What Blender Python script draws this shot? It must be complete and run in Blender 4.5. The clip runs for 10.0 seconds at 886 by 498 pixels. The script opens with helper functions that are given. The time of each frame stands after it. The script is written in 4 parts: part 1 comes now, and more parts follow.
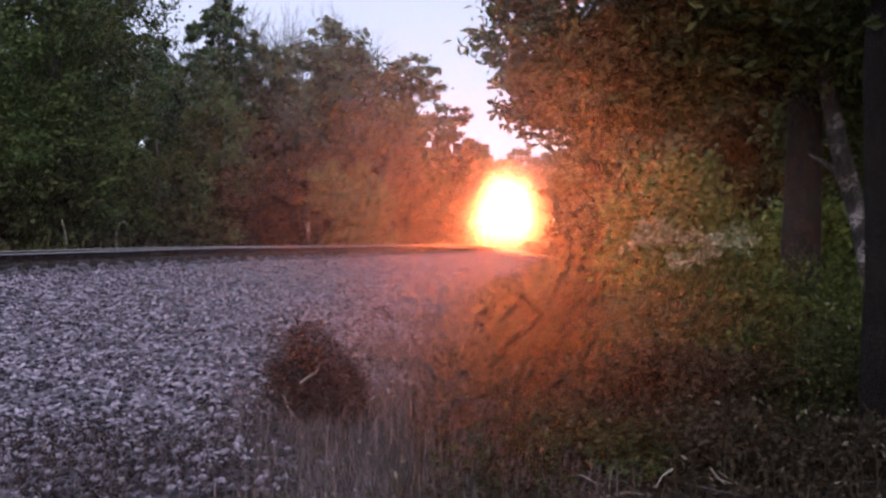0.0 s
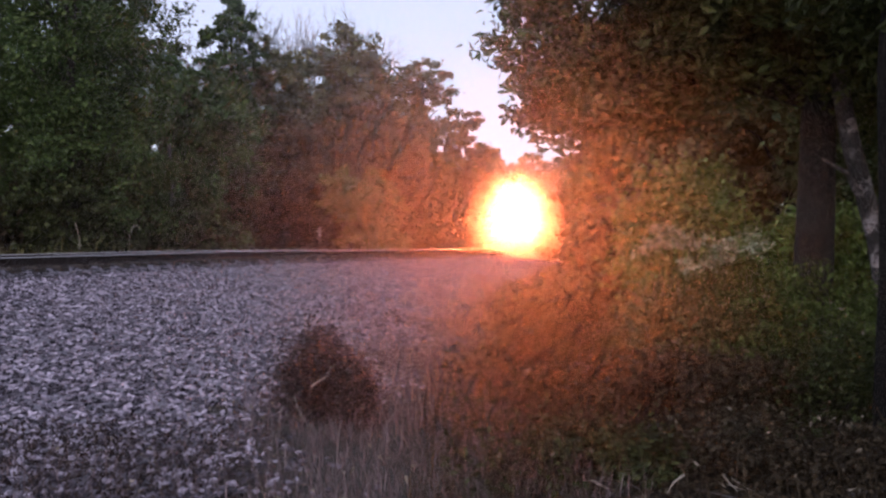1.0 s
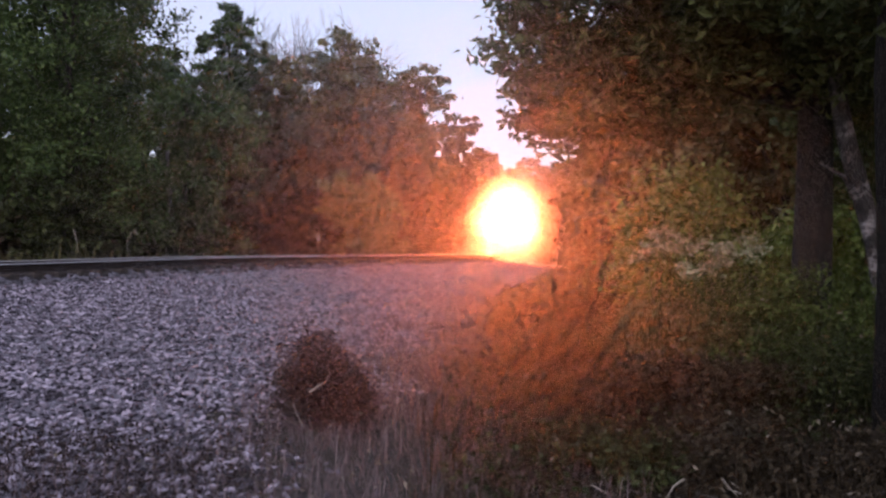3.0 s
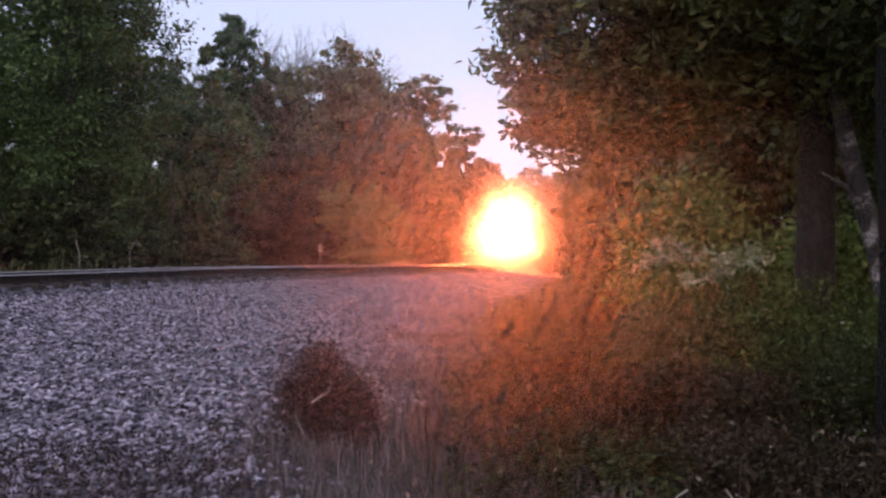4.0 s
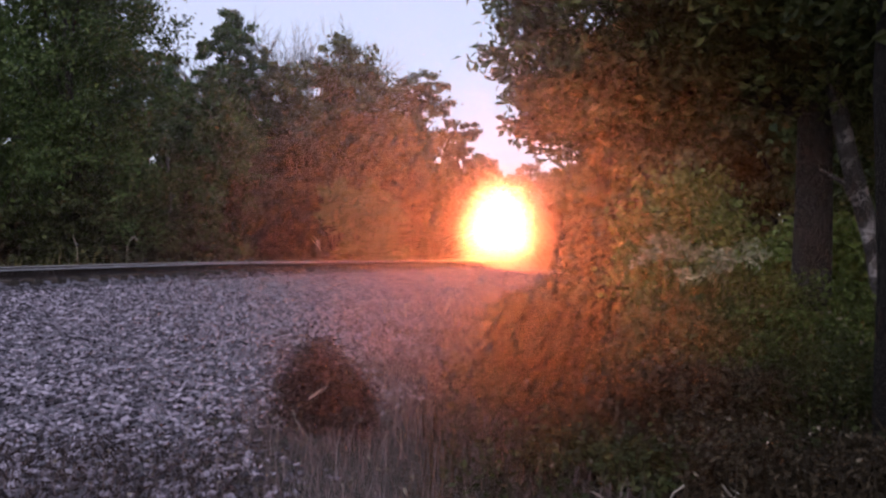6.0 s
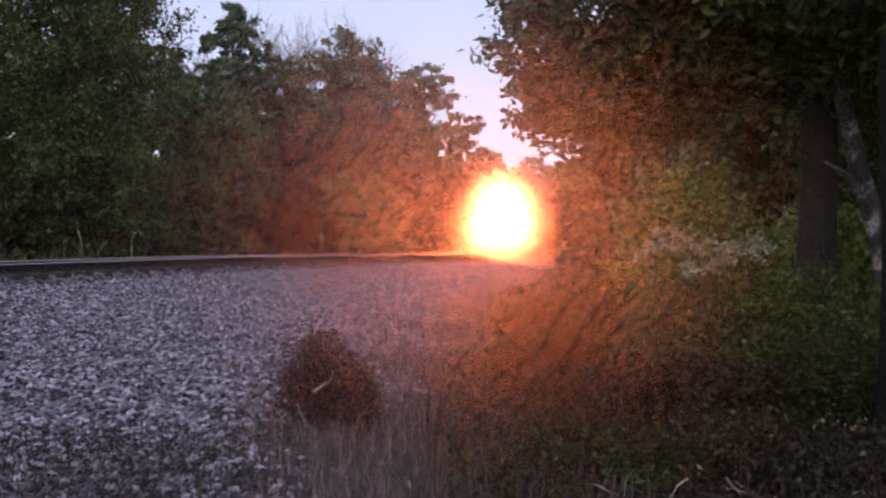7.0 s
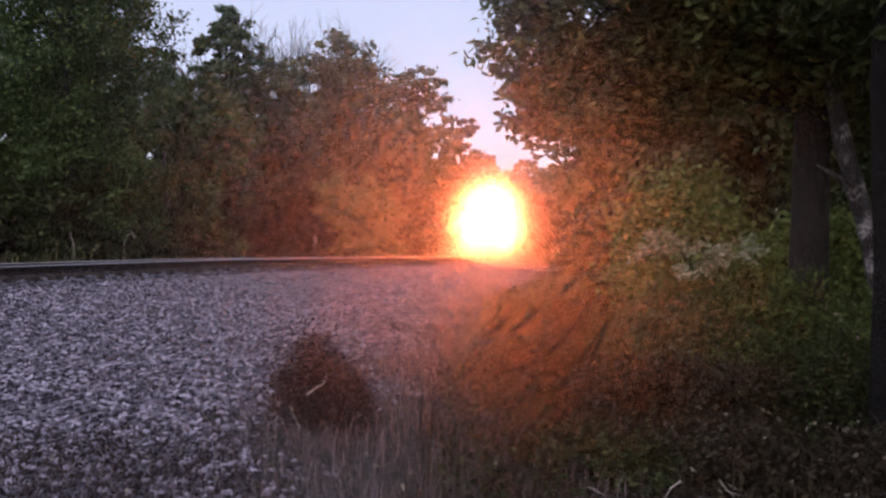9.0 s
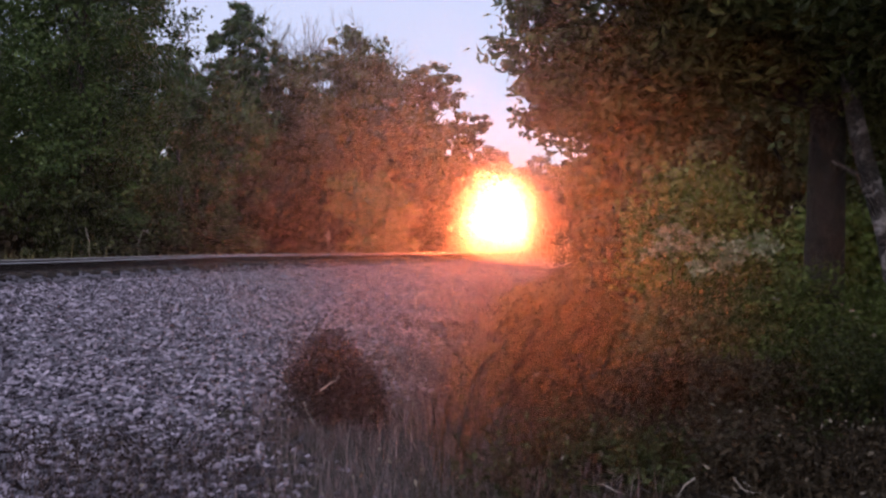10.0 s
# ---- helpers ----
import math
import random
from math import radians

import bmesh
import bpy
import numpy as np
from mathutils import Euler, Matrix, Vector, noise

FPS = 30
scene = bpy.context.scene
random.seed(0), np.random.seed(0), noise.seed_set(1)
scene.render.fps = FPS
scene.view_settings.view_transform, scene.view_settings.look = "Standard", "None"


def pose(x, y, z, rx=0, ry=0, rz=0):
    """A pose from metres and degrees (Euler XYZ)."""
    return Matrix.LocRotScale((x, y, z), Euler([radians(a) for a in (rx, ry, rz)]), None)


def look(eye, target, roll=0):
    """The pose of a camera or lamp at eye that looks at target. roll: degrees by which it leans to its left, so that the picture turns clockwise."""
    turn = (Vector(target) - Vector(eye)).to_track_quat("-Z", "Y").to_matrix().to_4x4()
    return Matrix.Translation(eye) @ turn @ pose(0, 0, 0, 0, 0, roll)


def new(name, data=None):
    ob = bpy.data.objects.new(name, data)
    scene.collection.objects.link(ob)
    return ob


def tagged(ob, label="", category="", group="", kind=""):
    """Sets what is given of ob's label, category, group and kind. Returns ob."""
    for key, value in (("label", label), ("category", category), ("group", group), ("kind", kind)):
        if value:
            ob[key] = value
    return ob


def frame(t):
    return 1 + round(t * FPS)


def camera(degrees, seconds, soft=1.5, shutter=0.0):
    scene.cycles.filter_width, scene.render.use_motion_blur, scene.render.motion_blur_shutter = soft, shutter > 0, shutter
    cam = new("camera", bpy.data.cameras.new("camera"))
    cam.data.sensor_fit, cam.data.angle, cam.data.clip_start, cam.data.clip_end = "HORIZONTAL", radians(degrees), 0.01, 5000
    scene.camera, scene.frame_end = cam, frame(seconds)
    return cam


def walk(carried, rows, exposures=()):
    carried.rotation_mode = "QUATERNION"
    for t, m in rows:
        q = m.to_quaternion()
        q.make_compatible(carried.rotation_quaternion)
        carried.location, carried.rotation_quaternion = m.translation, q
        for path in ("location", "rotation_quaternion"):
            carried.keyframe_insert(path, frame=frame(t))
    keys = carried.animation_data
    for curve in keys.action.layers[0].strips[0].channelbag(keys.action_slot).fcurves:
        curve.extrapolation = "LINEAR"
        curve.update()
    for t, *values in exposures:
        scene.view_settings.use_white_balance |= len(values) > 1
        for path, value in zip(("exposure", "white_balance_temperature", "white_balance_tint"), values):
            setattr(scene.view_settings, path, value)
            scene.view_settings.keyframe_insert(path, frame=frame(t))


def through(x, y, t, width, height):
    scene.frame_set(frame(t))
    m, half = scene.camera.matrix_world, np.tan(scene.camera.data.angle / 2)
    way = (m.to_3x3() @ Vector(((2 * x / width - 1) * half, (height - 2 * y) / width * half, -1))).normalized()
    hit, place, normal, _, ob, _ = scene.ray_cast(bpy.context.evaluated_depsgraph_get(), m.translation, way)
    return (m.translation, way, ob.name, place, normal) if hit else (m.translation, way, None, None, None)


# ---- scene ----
rng = np.random.default_rng(7)

# ---------------------------------------------------------------- camera
cam = camera(55.0, 10.0, soft=2.4)
PATH = [
    (0.0, pose(0, 0, 1.6, 88.919, 0.012, -0.721)),
    (0.5, pose(0, 0, 1.6, 89.333, -0.282, -0.609)),
    (1.0, pose(0, 0, 1.6, 89.206, -0.128, 0.037)),
    (1.5, pose(0, 0, 1.6, 89.818, -0.004, 0.003)),
    (2.0, pose(0, 0, 1.6, 90.305, 0.038, -0.200)),
    (2.5, pose(0, 0, 1.6, 90.045, 0.004, -0.284)),
    (2.7, pose(0, 0, 1.6, 89.420, 0.020, -0.120)),
    (3.8, pose(0, 0, 1.6, 90.160, 0.140, -0.040)),
    (4.0, pose(0, 0, 1.6, 90.235, 0.160, 0.059)),
    (4.5, pose(0, 0, 1.6, 91.043, 0.308, -0.154)),
    (5.0, pose(0, 0, 1.6, 89.969, 0.158, -0.383)),
    (5.5, pose(0, 0, 1.6, 89.860, 0.031, -0.041)),
    (5.7, pose(0, 0, 1.6, 89.950, 0.050, -0.080)),
    (6.8, pose(0, 0, 1.6, 89.740, 0.140, -0.020)),
    (7.0, pose(0, 0, 1.6, 89.499, 0.153, 0.167)),
    (7.5, pose(0, 0, 1.6, 89.131, 0.102, 0.500)),
    (8.0, pose(0, 0, 1.6, 89.321, 0.032, -0.119)),
    (8.5, pose(0, 0, 1.6, 89.409, 0.021, -0.153)),
    (9.0, pose(0, 0, 1.6, 89.679, 0.122, -0.267)),
    (9.5, pose(0, 0, 1.6, 89.950, 0.002, 0.127)),
    (10.0, pose(0, 0, 1.6, 89.443, 0.117, 0.607)),
]
walk(cam, PATH, exposures=[(0.0, 0.30, 7250, 36), (5.0, 0.21, 7250, 36), (10.0, 0.10, 7250, 36)])

# ---------------------------------------------------------------- sky and sun (dusk; a soft sun added behind the camera brightens the fronts)
world = bpy.data.worlds.new("dusk_sky")
scene.world = world
world.use_nodes = True
wn, wl = world.node_tree.nodes, world.node_tree.links
sky = wn.new("ShaderNodeTexSky")
sky.sky_type, sky.sun_disc = "NISHITA", False
sky.sun_elevation, sky.sun_rotation = radians(24), radians(200)
sky.air_density, sky.dust_density, sky.ozone_density = 1.0, 0.6, 2.5
haze = wn.new("ShaderNodeMix")
haze.data_type = "RGBA"
haze.inputs[0].default_value = 0.6
haze.inputs[7].default_value = (4.7, 6.3, 8.0, 1)
wl.new(sky.outputs[0], haze.inputs[6])
wl.new(haze.outputs[2], wn["Background"].inputs["Color"])
wn["Background"].inputs["Strength"].default_value = 0.137
sun_data = bpy.data.lights.new("soft_sun", "SUN")
sun_data.energy, sun_data.angle, sun_data.color = 0.65, radians(70), (0.97, 0.95, 1.0)
sun = new("soft_sun", sun_data)
sun.matrix_world = look((-17, -47, 24), (0, 0, 0))


# ---------------------------------------------------------------- materials
def material(name):
    m = bpy.data.materials.new(name)
    m.use_nodes = True
    return m, m.node_tree.nodes, m.node_tree.links, m.node_tree.nodes["Principled BSDF"]


def ramp(nodes, stops):
    r = nodes.new("ShaderNodeValToRGB")
    while len(r.color_ramp.elements) < len(stops):
        r.color_ramp.elements.new(0.5)
    for e, (p, c) in zip(r.color_ramp.elements, stops):
        e.position, e.color = p, (*c, 1)
    return r


def noisy(name, stops, scale, rough=0.8, bump=0.3, fine=12.0, metal=0.0, island=0.0, each=0.0, spec=0.5):
    """Colour by noise at two scales, with relief; island and each shift it piece by piece."""
    m, n, l, b = material(name)
    co = n.new("ShaderNodeTexCoord")
    big, small = n.new("ShaderNodeTexNoise"), n.new("ShaderNodeTexNoise")
    big.inputs["Scale"].default_value, small.inputs["Scale"].default_value = scale, scale * fine
    big.inputs["Detail"].default_value = small.inputs["Detail"].default_value = 4
    for t in (big, small):
        l.new(co.outputs["Object"], t.inputs["Vector"])
    mix = n.new("ShaderNodeMath")
    mix.operation = "MULTIPLY_ADD"
    l.new(small.outputs[0], mix.inputs[0])
    mix.inputs[1].default_value = 0.6
    half = n.new("ShaderNodeMath")
    half.operation = "MULTIPLY_ADD"
    l.new(big.outputs[0], half.inputs[0])
    half.inputs[1].default_value, half.inputs[2].default_value = 0.9, -0.25
    l.new(half.outputs[0], mix.inputs[2])
    value = mix.outputs[0]
    for amount, kind, out in ((island, "ShaderNodeNewGeometry", "Random Per Island"), (each, "ShaderNodeObjectInfo", "Random")):
        if amount:
            g, a = n.new(kind), n.new("ShaderNodeMath")
            a.operation = "MULTIPLY_ADD"
            l.new(g.outputs[out], a.inputs[0])
            a.inputs[1].default_value = amount
            sub = n.new("ShaderNodeMath")
            sub.operation = "SUBTRACT"
            l.new(value, sub.inputs[0])
            sub.inputs[1].default_value = amount / 2
            l.new(sub.outputs[0], a.inputs[2])
            value = a.outputs[0]
    r = ramp(n, stops)
    l.new(value, r.inputs[0])
    l.new(r.outputs[0], b.inputs["Base Color"])
    b.inputs["Roughness"].default_value, b.inputs["Metallic"].default_value = rough, metal
    b.inputs["Specular IOR Level"].default_value = spec
    if bump:
        bp = n.new("ShaderNodeBump")
        bp.inputs["Strength"].default_value, bp.inputs["Distance"].default_value = bump, 0.02
        l.new(small.outputs[0], bp.inputs["Height"])
        l.new(bp.outputs[0], b.inputs["Normal"])
    return m


def leaf_material(name, dark, mid, light, through=0.22):
    """Leaves: each its own shade, part of the light passes through."""
    m, n, l, b = material(name)
    g, r = n.new("ShaderNodeNewGeometry"), ramp(n, ((0.0, dark), (0.6, mid), (1.0, light)))
    l.new(g.outputs["Random Per Island"], r.inputs[0])
    l.new(r.outputs[0], b.inputs["Base Color"])
    b.inputs["Roughness"].default_value = 0.55
    b.inputs["Specular IOR Level"].default_value = 0.18
    tr, mx = n.new("ShaderNodeBsdfTranslucent"), n.new("ShaderNodeMixShader")
    l.new(r.outputs[0], tr.inputs["Color"])
    mx.inputs[0].default_value = through
    l.new(b.outputs[0], mx.inputs[1])
    l.new(tr.outputs[0], mx.inputs[2])
    l.new(mx.outputs[0], n["Material Output"].inputs["Surface"])
    return m


def glowing(name, colour, strength):
    m, n, l, b = material(name)
    b.inputs["Base Color"].default_value = (0.8, 0.8, 0.8, 1)
    b.inputs["Emission Color"].default_value = (*colour, 1)
    b.inputs["Emission Strength"].default_value = strength
    return m


STONE = noisy("granite_ballast", ((0.2, (0.024, 0.02, 0.026)), (0.5, (0.185, 0.16, 0.192)), (0.85, (0.57, 0.51, 0.59))), 6, 0.85, 0.4, 8, island=0.75)
# Darker stone colour that stands in for the shade along the rails.
RAIL_SHADE = noisy("rail_shade_ballast", ((0.2, (0.008, 0.007, 0.008)), (0.5, (0.026, 0.022, 0.024)), (0.85, (0.075, 0.066, 0.07))), 6, 0.9, 0.4, 8, island=0.6)
PIECE = noisy("granite_ballast_piece", ((0.2, (0.024, 0.02, 0.026)), (0.5, (0.185, 0.16, 0.192)), (0.85, (0.57, 0.51, 0.59))), 6, 0.85, 0.4, 8, each=0.75)
BED = noisy("ballast_bed", ((0.25, (0.06, 0.055, 0.063)), (0.55, (0.17, 0.155, 0.178)), (0.8, (0.36, 0.33, 0.37))), 3, 0.9, 1.0, 9)
SOIL = noisy("forest_soil", ((0.2, (0.016, 0.013, 0.010)), (0.55, (0.042, 0.033, 0.024)), (0.85, (0.085, 0.068, 0.05))), 0.8, 0.95, 0.8, 14)
RAIL_SIDE = noisy("rusty_rail", ((0.2, (0.014, 0.009, 0.008)), (0.6, (0.032, 0.02, 0.015)), (0.9, (0.06, 0.038, 0.027))), 3, 0.75, 0.3, 10, 0.3)
RAIL_TOP = noisy("polished_rail_head", ((0.2, (0.42, 0.40, 0.39)), (0.8, (0.56, 0.54, 0.53))), 2, 0.38, 0.05, 20, 1.0)
TIMBER = noisy("creosoted_timber", ((0.2, (0.025, 0.02, 0.017)), (0.6, (0.06, 0.048, 0.038)), (0.9, (0.11, 0.09, 0.075))), 3, 0.9, 0.5, 10)
BARK = noisy("grey_brown_bark", ((0.25, (0.008, 0.0065, 0.006)), (0.55, (0.02, 0.016, 0.015)), (0.85, (0.06, 0.05, 0.047))), 2.5, 0.92, 0.9, 9)
# Bark blackened: the shade at the verge's edge is put into the colour.
SHADED_BARK = noisy("shaded_black_bark", ((0.25, (0.004, 0.0035, 0.003)), (0.55, (0.009, 0.008, 0.007)), (0.85, (0.022, 0.019, 0.017))), 2.5, 0.95, 0.9, 9, spec=0.2)
PALE_BARK = noisy("lichen_bark", ((0.3, (0.018, 0.016, 0.015)), (0.52, (0.05, 0.044, 0.042)), (0.66, (0.36, 0.33, 0.32))), 4, 0.9, 0.8, 6)
SNAG = noisy("weathered_snag", ((0.2, (0.05, 0.045, 0.042)), (0.8, (0.13, 0.12, 0.115))), 4, 0.9, 0.5, 8)
DEADWOOD = noisy("dry_deadwood", ((0.2, (0.28, 0.25, 0.21)), (0.8, (0.55, 0.50, 0.43))), 9, 0.85, 0.4, 8)
OAK = leaf_material("oak_leaf", (0.04, 0.056, 0.017), (0.078, 0.104, 0.031), (0.15, 0.18, 0.062), 0.07)
GREEN = leaf_material("green_leaf", (0.022, 0.045, 0.012), (0.048, 0.088, 0.024), (0.13, 0.19, 0.062))
YOUNG = leaf_material("young_green_leaf", (0.04, 0.085, 0.026), (0.085, 0.15, 0.05), (0.18, 0.27, 0.10))
BUSH = leaf_material("bush_leaf", (0.12, 0.14, 0.05), (0.21, 0.24, 0.09), (0.36, 0.4, 0.17), 0.2)
LUSH = leaf_material("lush_weed_leaf", (0.045, 0.068, 0.016), (0.085, 0.124, 0.03), (0.16, 0.215, 0.065), 0.2)
FRESH = leaf_material("fresh_leaf", (0.10, 0.16, 0.036), (0.20, 0.29, 0.072), (0.36, 0.47, 0.16), 0.2)
OLIVE = leaf_material("olive_leaf", (0.085, 0.082, 0.034), (0.15, 0.14, 0.058), (0.26, 0.24, 0.105))
BROWN = leaf_material("brown_green_leaf", (0.075, 0.062, 0.036), (0.13, 0.105, 0.06), (0.20, 0.165, 0.095))
STRAW = leaf_material("dry_straw", (0.10, 0.085, 0.06), (0.20, 0.17, 0.125), (0.38, 0.33, 0.26), 0.2)
# Dry grass with the pink veil of the lamps' glow put into its colour.
STRAW_VEILED = leaf_material("veil_tinted_dry_grass", (0.14, 0.10, 0.10), (0.27, 0.195, 0.195), (0.42, 0.32, 0.31), 0.3)
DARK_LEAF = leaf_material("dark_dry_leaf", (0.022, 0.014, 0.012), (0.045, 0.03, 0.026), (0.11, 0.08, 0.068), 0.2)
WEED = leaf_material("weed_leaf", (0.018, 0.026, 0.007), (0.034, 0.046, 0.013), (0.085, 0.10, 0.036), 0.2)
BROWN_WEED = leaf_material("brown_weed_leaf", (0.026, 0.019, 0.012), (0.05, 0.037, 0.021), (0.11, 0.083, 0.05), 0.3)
BLOSSOM = leaf_material("pale_seed_head", (0.22, 0.25, 0.15), (0.38, 0.43, 0.27), (0.6, 0.64, 0.46), 0.3)
PAINT_DARK = noisy("locomotive_black_paint", ((0.2, (0.012, 0.012, 0.013)), (0.8, (0.028, 0.027, 0.027))), 1.5, 0.85, 0.05, 12, spec=0.08)
PAINT_GREY = noisy("locomotive_grey_paint", ((0.2, (0.40, 0.40, 0.41)), (0.8, (0.52, 0.52, 0.53))), 1.5, 0.45, 0.05, 12)
STEEL = noisy("worn_steel", ((0.2, (0.08, 0.075, 0.07)), (0.8, (0.2, 0.19, 0.18))), 4, 0.55, 0.2, 8, 0.7)
WHITE_STEEL = noisy("weathered_white_paint", ((0.2, (0.18, 0.17, 0.16)), (0.8, (0.45, 0.44, 0.42))), 5, 0.6, 0.1, 8)
# Lens colour is set to the orange of the glow around the lamps.
LAMP = glowing("headlight_lens", (1.0, 0.195, 0.058), 19500.0)
DITCH = glowing("ditch_light_lens", (1.0, 0.195, 0.058), 13000.0)
gm, gn, gl, gb = material("cab_glass")
gb.inputs["Base Color"].default_value, gb.inputs["Roughness"].default_value = (0.02, 0.025, 0.03, 1), 0.06
GLASS = gm


def glare_flake_material(name, spread):
    """Clear flakes that imitate headlight glare: they pass light on nearly straight, partly in a narrow and partly in a
    wide cone (share of the wide one: spread).
    """
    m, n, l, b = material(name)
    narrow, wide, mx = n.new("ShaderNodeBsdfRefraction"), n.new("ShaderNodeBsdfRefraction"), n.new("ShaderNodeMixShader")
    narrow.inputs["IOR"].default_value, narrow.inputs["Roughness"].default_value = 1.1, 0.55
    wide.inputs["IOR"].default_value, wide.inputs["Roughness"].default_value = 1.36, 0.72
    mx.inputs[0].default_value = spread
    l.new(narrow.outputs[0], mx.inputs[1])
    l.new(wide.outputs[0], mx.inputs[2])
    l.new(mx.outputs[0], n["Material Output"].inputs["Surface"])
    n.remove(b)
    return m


GLARE = glare_flake_material("glare_flake", 0.8)


# ---------------------------------------------------------------- mesh helpers
def link_mesh(name, verts, faces, mat, parent=None, label="", smooth=False):
    me = bpy.data.meshes.new(name)
    verts, faces = np.asarray(verts, np.float32), np.asarray(faces, np.int32)
    k = faces.shape[1]
    me.vertices.add(len(verts)), me.loops.add(faces.size), me.polygons.add(len(faces))
    me.vertices.foreach_set("co", verts.ravel())
    me.loops.foreach_set("vertex_index", faces.ravel())
    me.polygons.foreach_set("loop_start", np.arange(0, faces.size, k, dtype=np.int32))
    me.polygons.foreach_set("use_smooth", np.full(len(faces), smooth))
    me.update(calc_edges=True)
    me.materials.append(mat)
    ob = new(name, me)
    ob.parent = parent
    return tagged(ob, label)


def part(name, bm, mat, parent=None, label="", smooth=False):
    me = bpy.data.meshes.new(name)
    bm.to_mesh(me)
    bm.free()
    for p in me.polygons:
        p.use_smooth = smooth
    me.materials.append(mat)
    ob = new(name, me)
    ob.parent = parent
    return tagged(ob, label)


def box(bm, x0, x1, y0, y1, z0, z1, bevel=0.0, turn=None):
    got = bmesh.ops.create_cube(bm, size=1.0)["verts"]
    m = Matrix.Translation(((x0 + x1) / 2, (y0 + y1) / 2, (z0 + z1) / 2)) @ Matrix.Diagonal((x1 - x0, y1 - y0, z1 - z0, 1))
    bmesh.ops.transform(bm, matrix=m if turn is None else turn @ m, verts=got)
    if bevel:
        edges = list({e for v in got for e in v.link_edges})
        bmesh.ops.bevel(bm, geom=edges, offset=bevel, segments=2, affect="EDGES")
    return bm


def rod(bm, a, b, r0, r1=None, sides=8):
    a, b = Vector(a), Vector(b)
    turn = (b - a).to_track_quat("Z", "Y").to_matrix().to_4x4()
    bmesh.ops.create_cone(bm, cap_ends=True, segments=sides, radius1=r0, radius2=r0 if r1 is None else r1, depth=(b - a).length,
                          matrix=Matrix.Translation((a + b) / 2) @ turn)
    return bm


def tube(points, radii, sides=8):
    """Verts and quads of a bent, tapered tube; its ends close to a point."""
    P, R = np.asarray(points, float), np.asarray(radii, float)
    T = np.gradient(P, axis=0)
    T /= np.linalg.norm(T, axis=1, keepdims=True) + 1e-9
    side = np.cross(T, (0.31, 0.95, 0.05))
    side /= np.linalg.norm(side, axis=1, keepdims=True) + 1e-9
    up = np.cross(side, T)
    a = np.linspace(0, 2 * np.pi, sides, endpoint=False)
    V = P[:, None] + R[:, None, None] * (np.cos(a)[None, :, None] * side[:, None] + np.sin(a)[None, :, None] * up[:, None])
    n = len(P)
    i, j = np.meshgrid(np.arange(n - 1), np.arange(sides), indexing="ij")
    k = (j + 1) % sides
    Fq = np.stack([i * sides + j, i * sides + k, (i + 1) * sides + k, (i + 1) * sides + j], -1).reshape(-1, 4)
    return V.reshape(-1, 3), Fq


def tubes(list_of):
    V, Fs, o = [], [], 0
    for v, f in list_of:
        V.append(v), Fs.append(f + o)
        o += len(v)
    return np.concatenate(V), np.concatenate(Fs)


def leaves(centres, size, droop=0.35, slim=0.45, spread=0.4, face=None, single=False):
    """Folded leaves, each of two faces (single: one), at the centres; droop pulls their tips down, face is the way that their upper sides tend to turn."""
    n = len(centres)
    d = rng.normal(size=(n, 3))
    d[:, 2] = d[:, 2] * 0.6 - droop
    d /= np.linalg.norm(d, axis=1, keepdims=True)
    u = rng.normal(size=(n, 3)) * (1.0 if face is None else 0.55)
    if face is not None:
        u += face
    s = np.cross(d, u)
    s /= np.linalg.norm(s, axis=1, keepdims=True) + 1e-9
    u = np.cross(s, d)
    L = (size * (1 + spread * rng.uniform(-1, 1, n)))[:, None]
    base, tip = centres - d * L * 0.5, centres + d * L * 0.5
    mid = centres + u * L * 0.10 - d * L * 0.08
    if single:
        V = np.stack([mid + s * L * slim, tip, mid - s * L * slim - d * L * 0.3], 1).reshape(-1, 3)
        return V, np.arange(n * 3).reshape(-1, 3)
    V = np.stack([base, mid + s * L * slim, tip, mid - s * L * slim], 1).reshape(-1, 3)
    b = np.arange(n)[:, None] * 4
    Fs = np.concatenate([b + (0, 1, 2), b + (0, 2, 3)], 1).reshape(-1, 3)
    return V, Fs


def clumped(blobs, n, tight=0.15, per=40):
    """Leaf centres in tufts over the outer part of each blob (x, y, z, rx, ry, rz), and the way each leaf faces."""
    B = np.asarray(blobs, float)
    w = B[:, 3] * B[:, 5]
    k = rng.choice(len(B), max(4, int(n / per)), p=w / w.sum())
    d = rng.normal(size=(len(k), 3))
    d /= np.linalg.norm(d, axis=1, keepdims=True)
    r = rng.uniform(0.5, 1.08, len(k))[:, None]
    tuft = B[k, :3] + d * r * B[k, 3:]
    pick = rng.integers(0, len(k), n)
    off = rng.normal(size=(n, 3)) * rng.uniform(0.6, 1.3, len(k))[pick][:, None]
    out = tuft[pick] + off * B[k][pick, 3:] * tight * np.array([1.25, 1.25, 0.8])
    face = 0.5 * off + 0.7 * d[pick] + np.array([0, 0, 0.55])
    return out, face


def foliage(blobs, n, size, tight=0.15, per=40, slim=0.4, single=False, droop=0.35):
    c, f = clumped(blobs, n, tight, per)
    return leaves(c, size, droop, slim, face=f, single=single)


# ---------------------------------------------------------------- lie of the land
def slope_of(y):
    return 0.325 + 0.0 * np.asarray(y, float)


YS = np.linspace(-120, 420, 5401)
XS = np.concatenate([[0], np.cumsum(slope_of(YS[1:]) * np.diff(YS))])
XS += -7.9 - np.interp(15.2, YS, XS)


def rail_x(y):
    """The near rail's middle."""
    return np.interp(y, YS, XS)


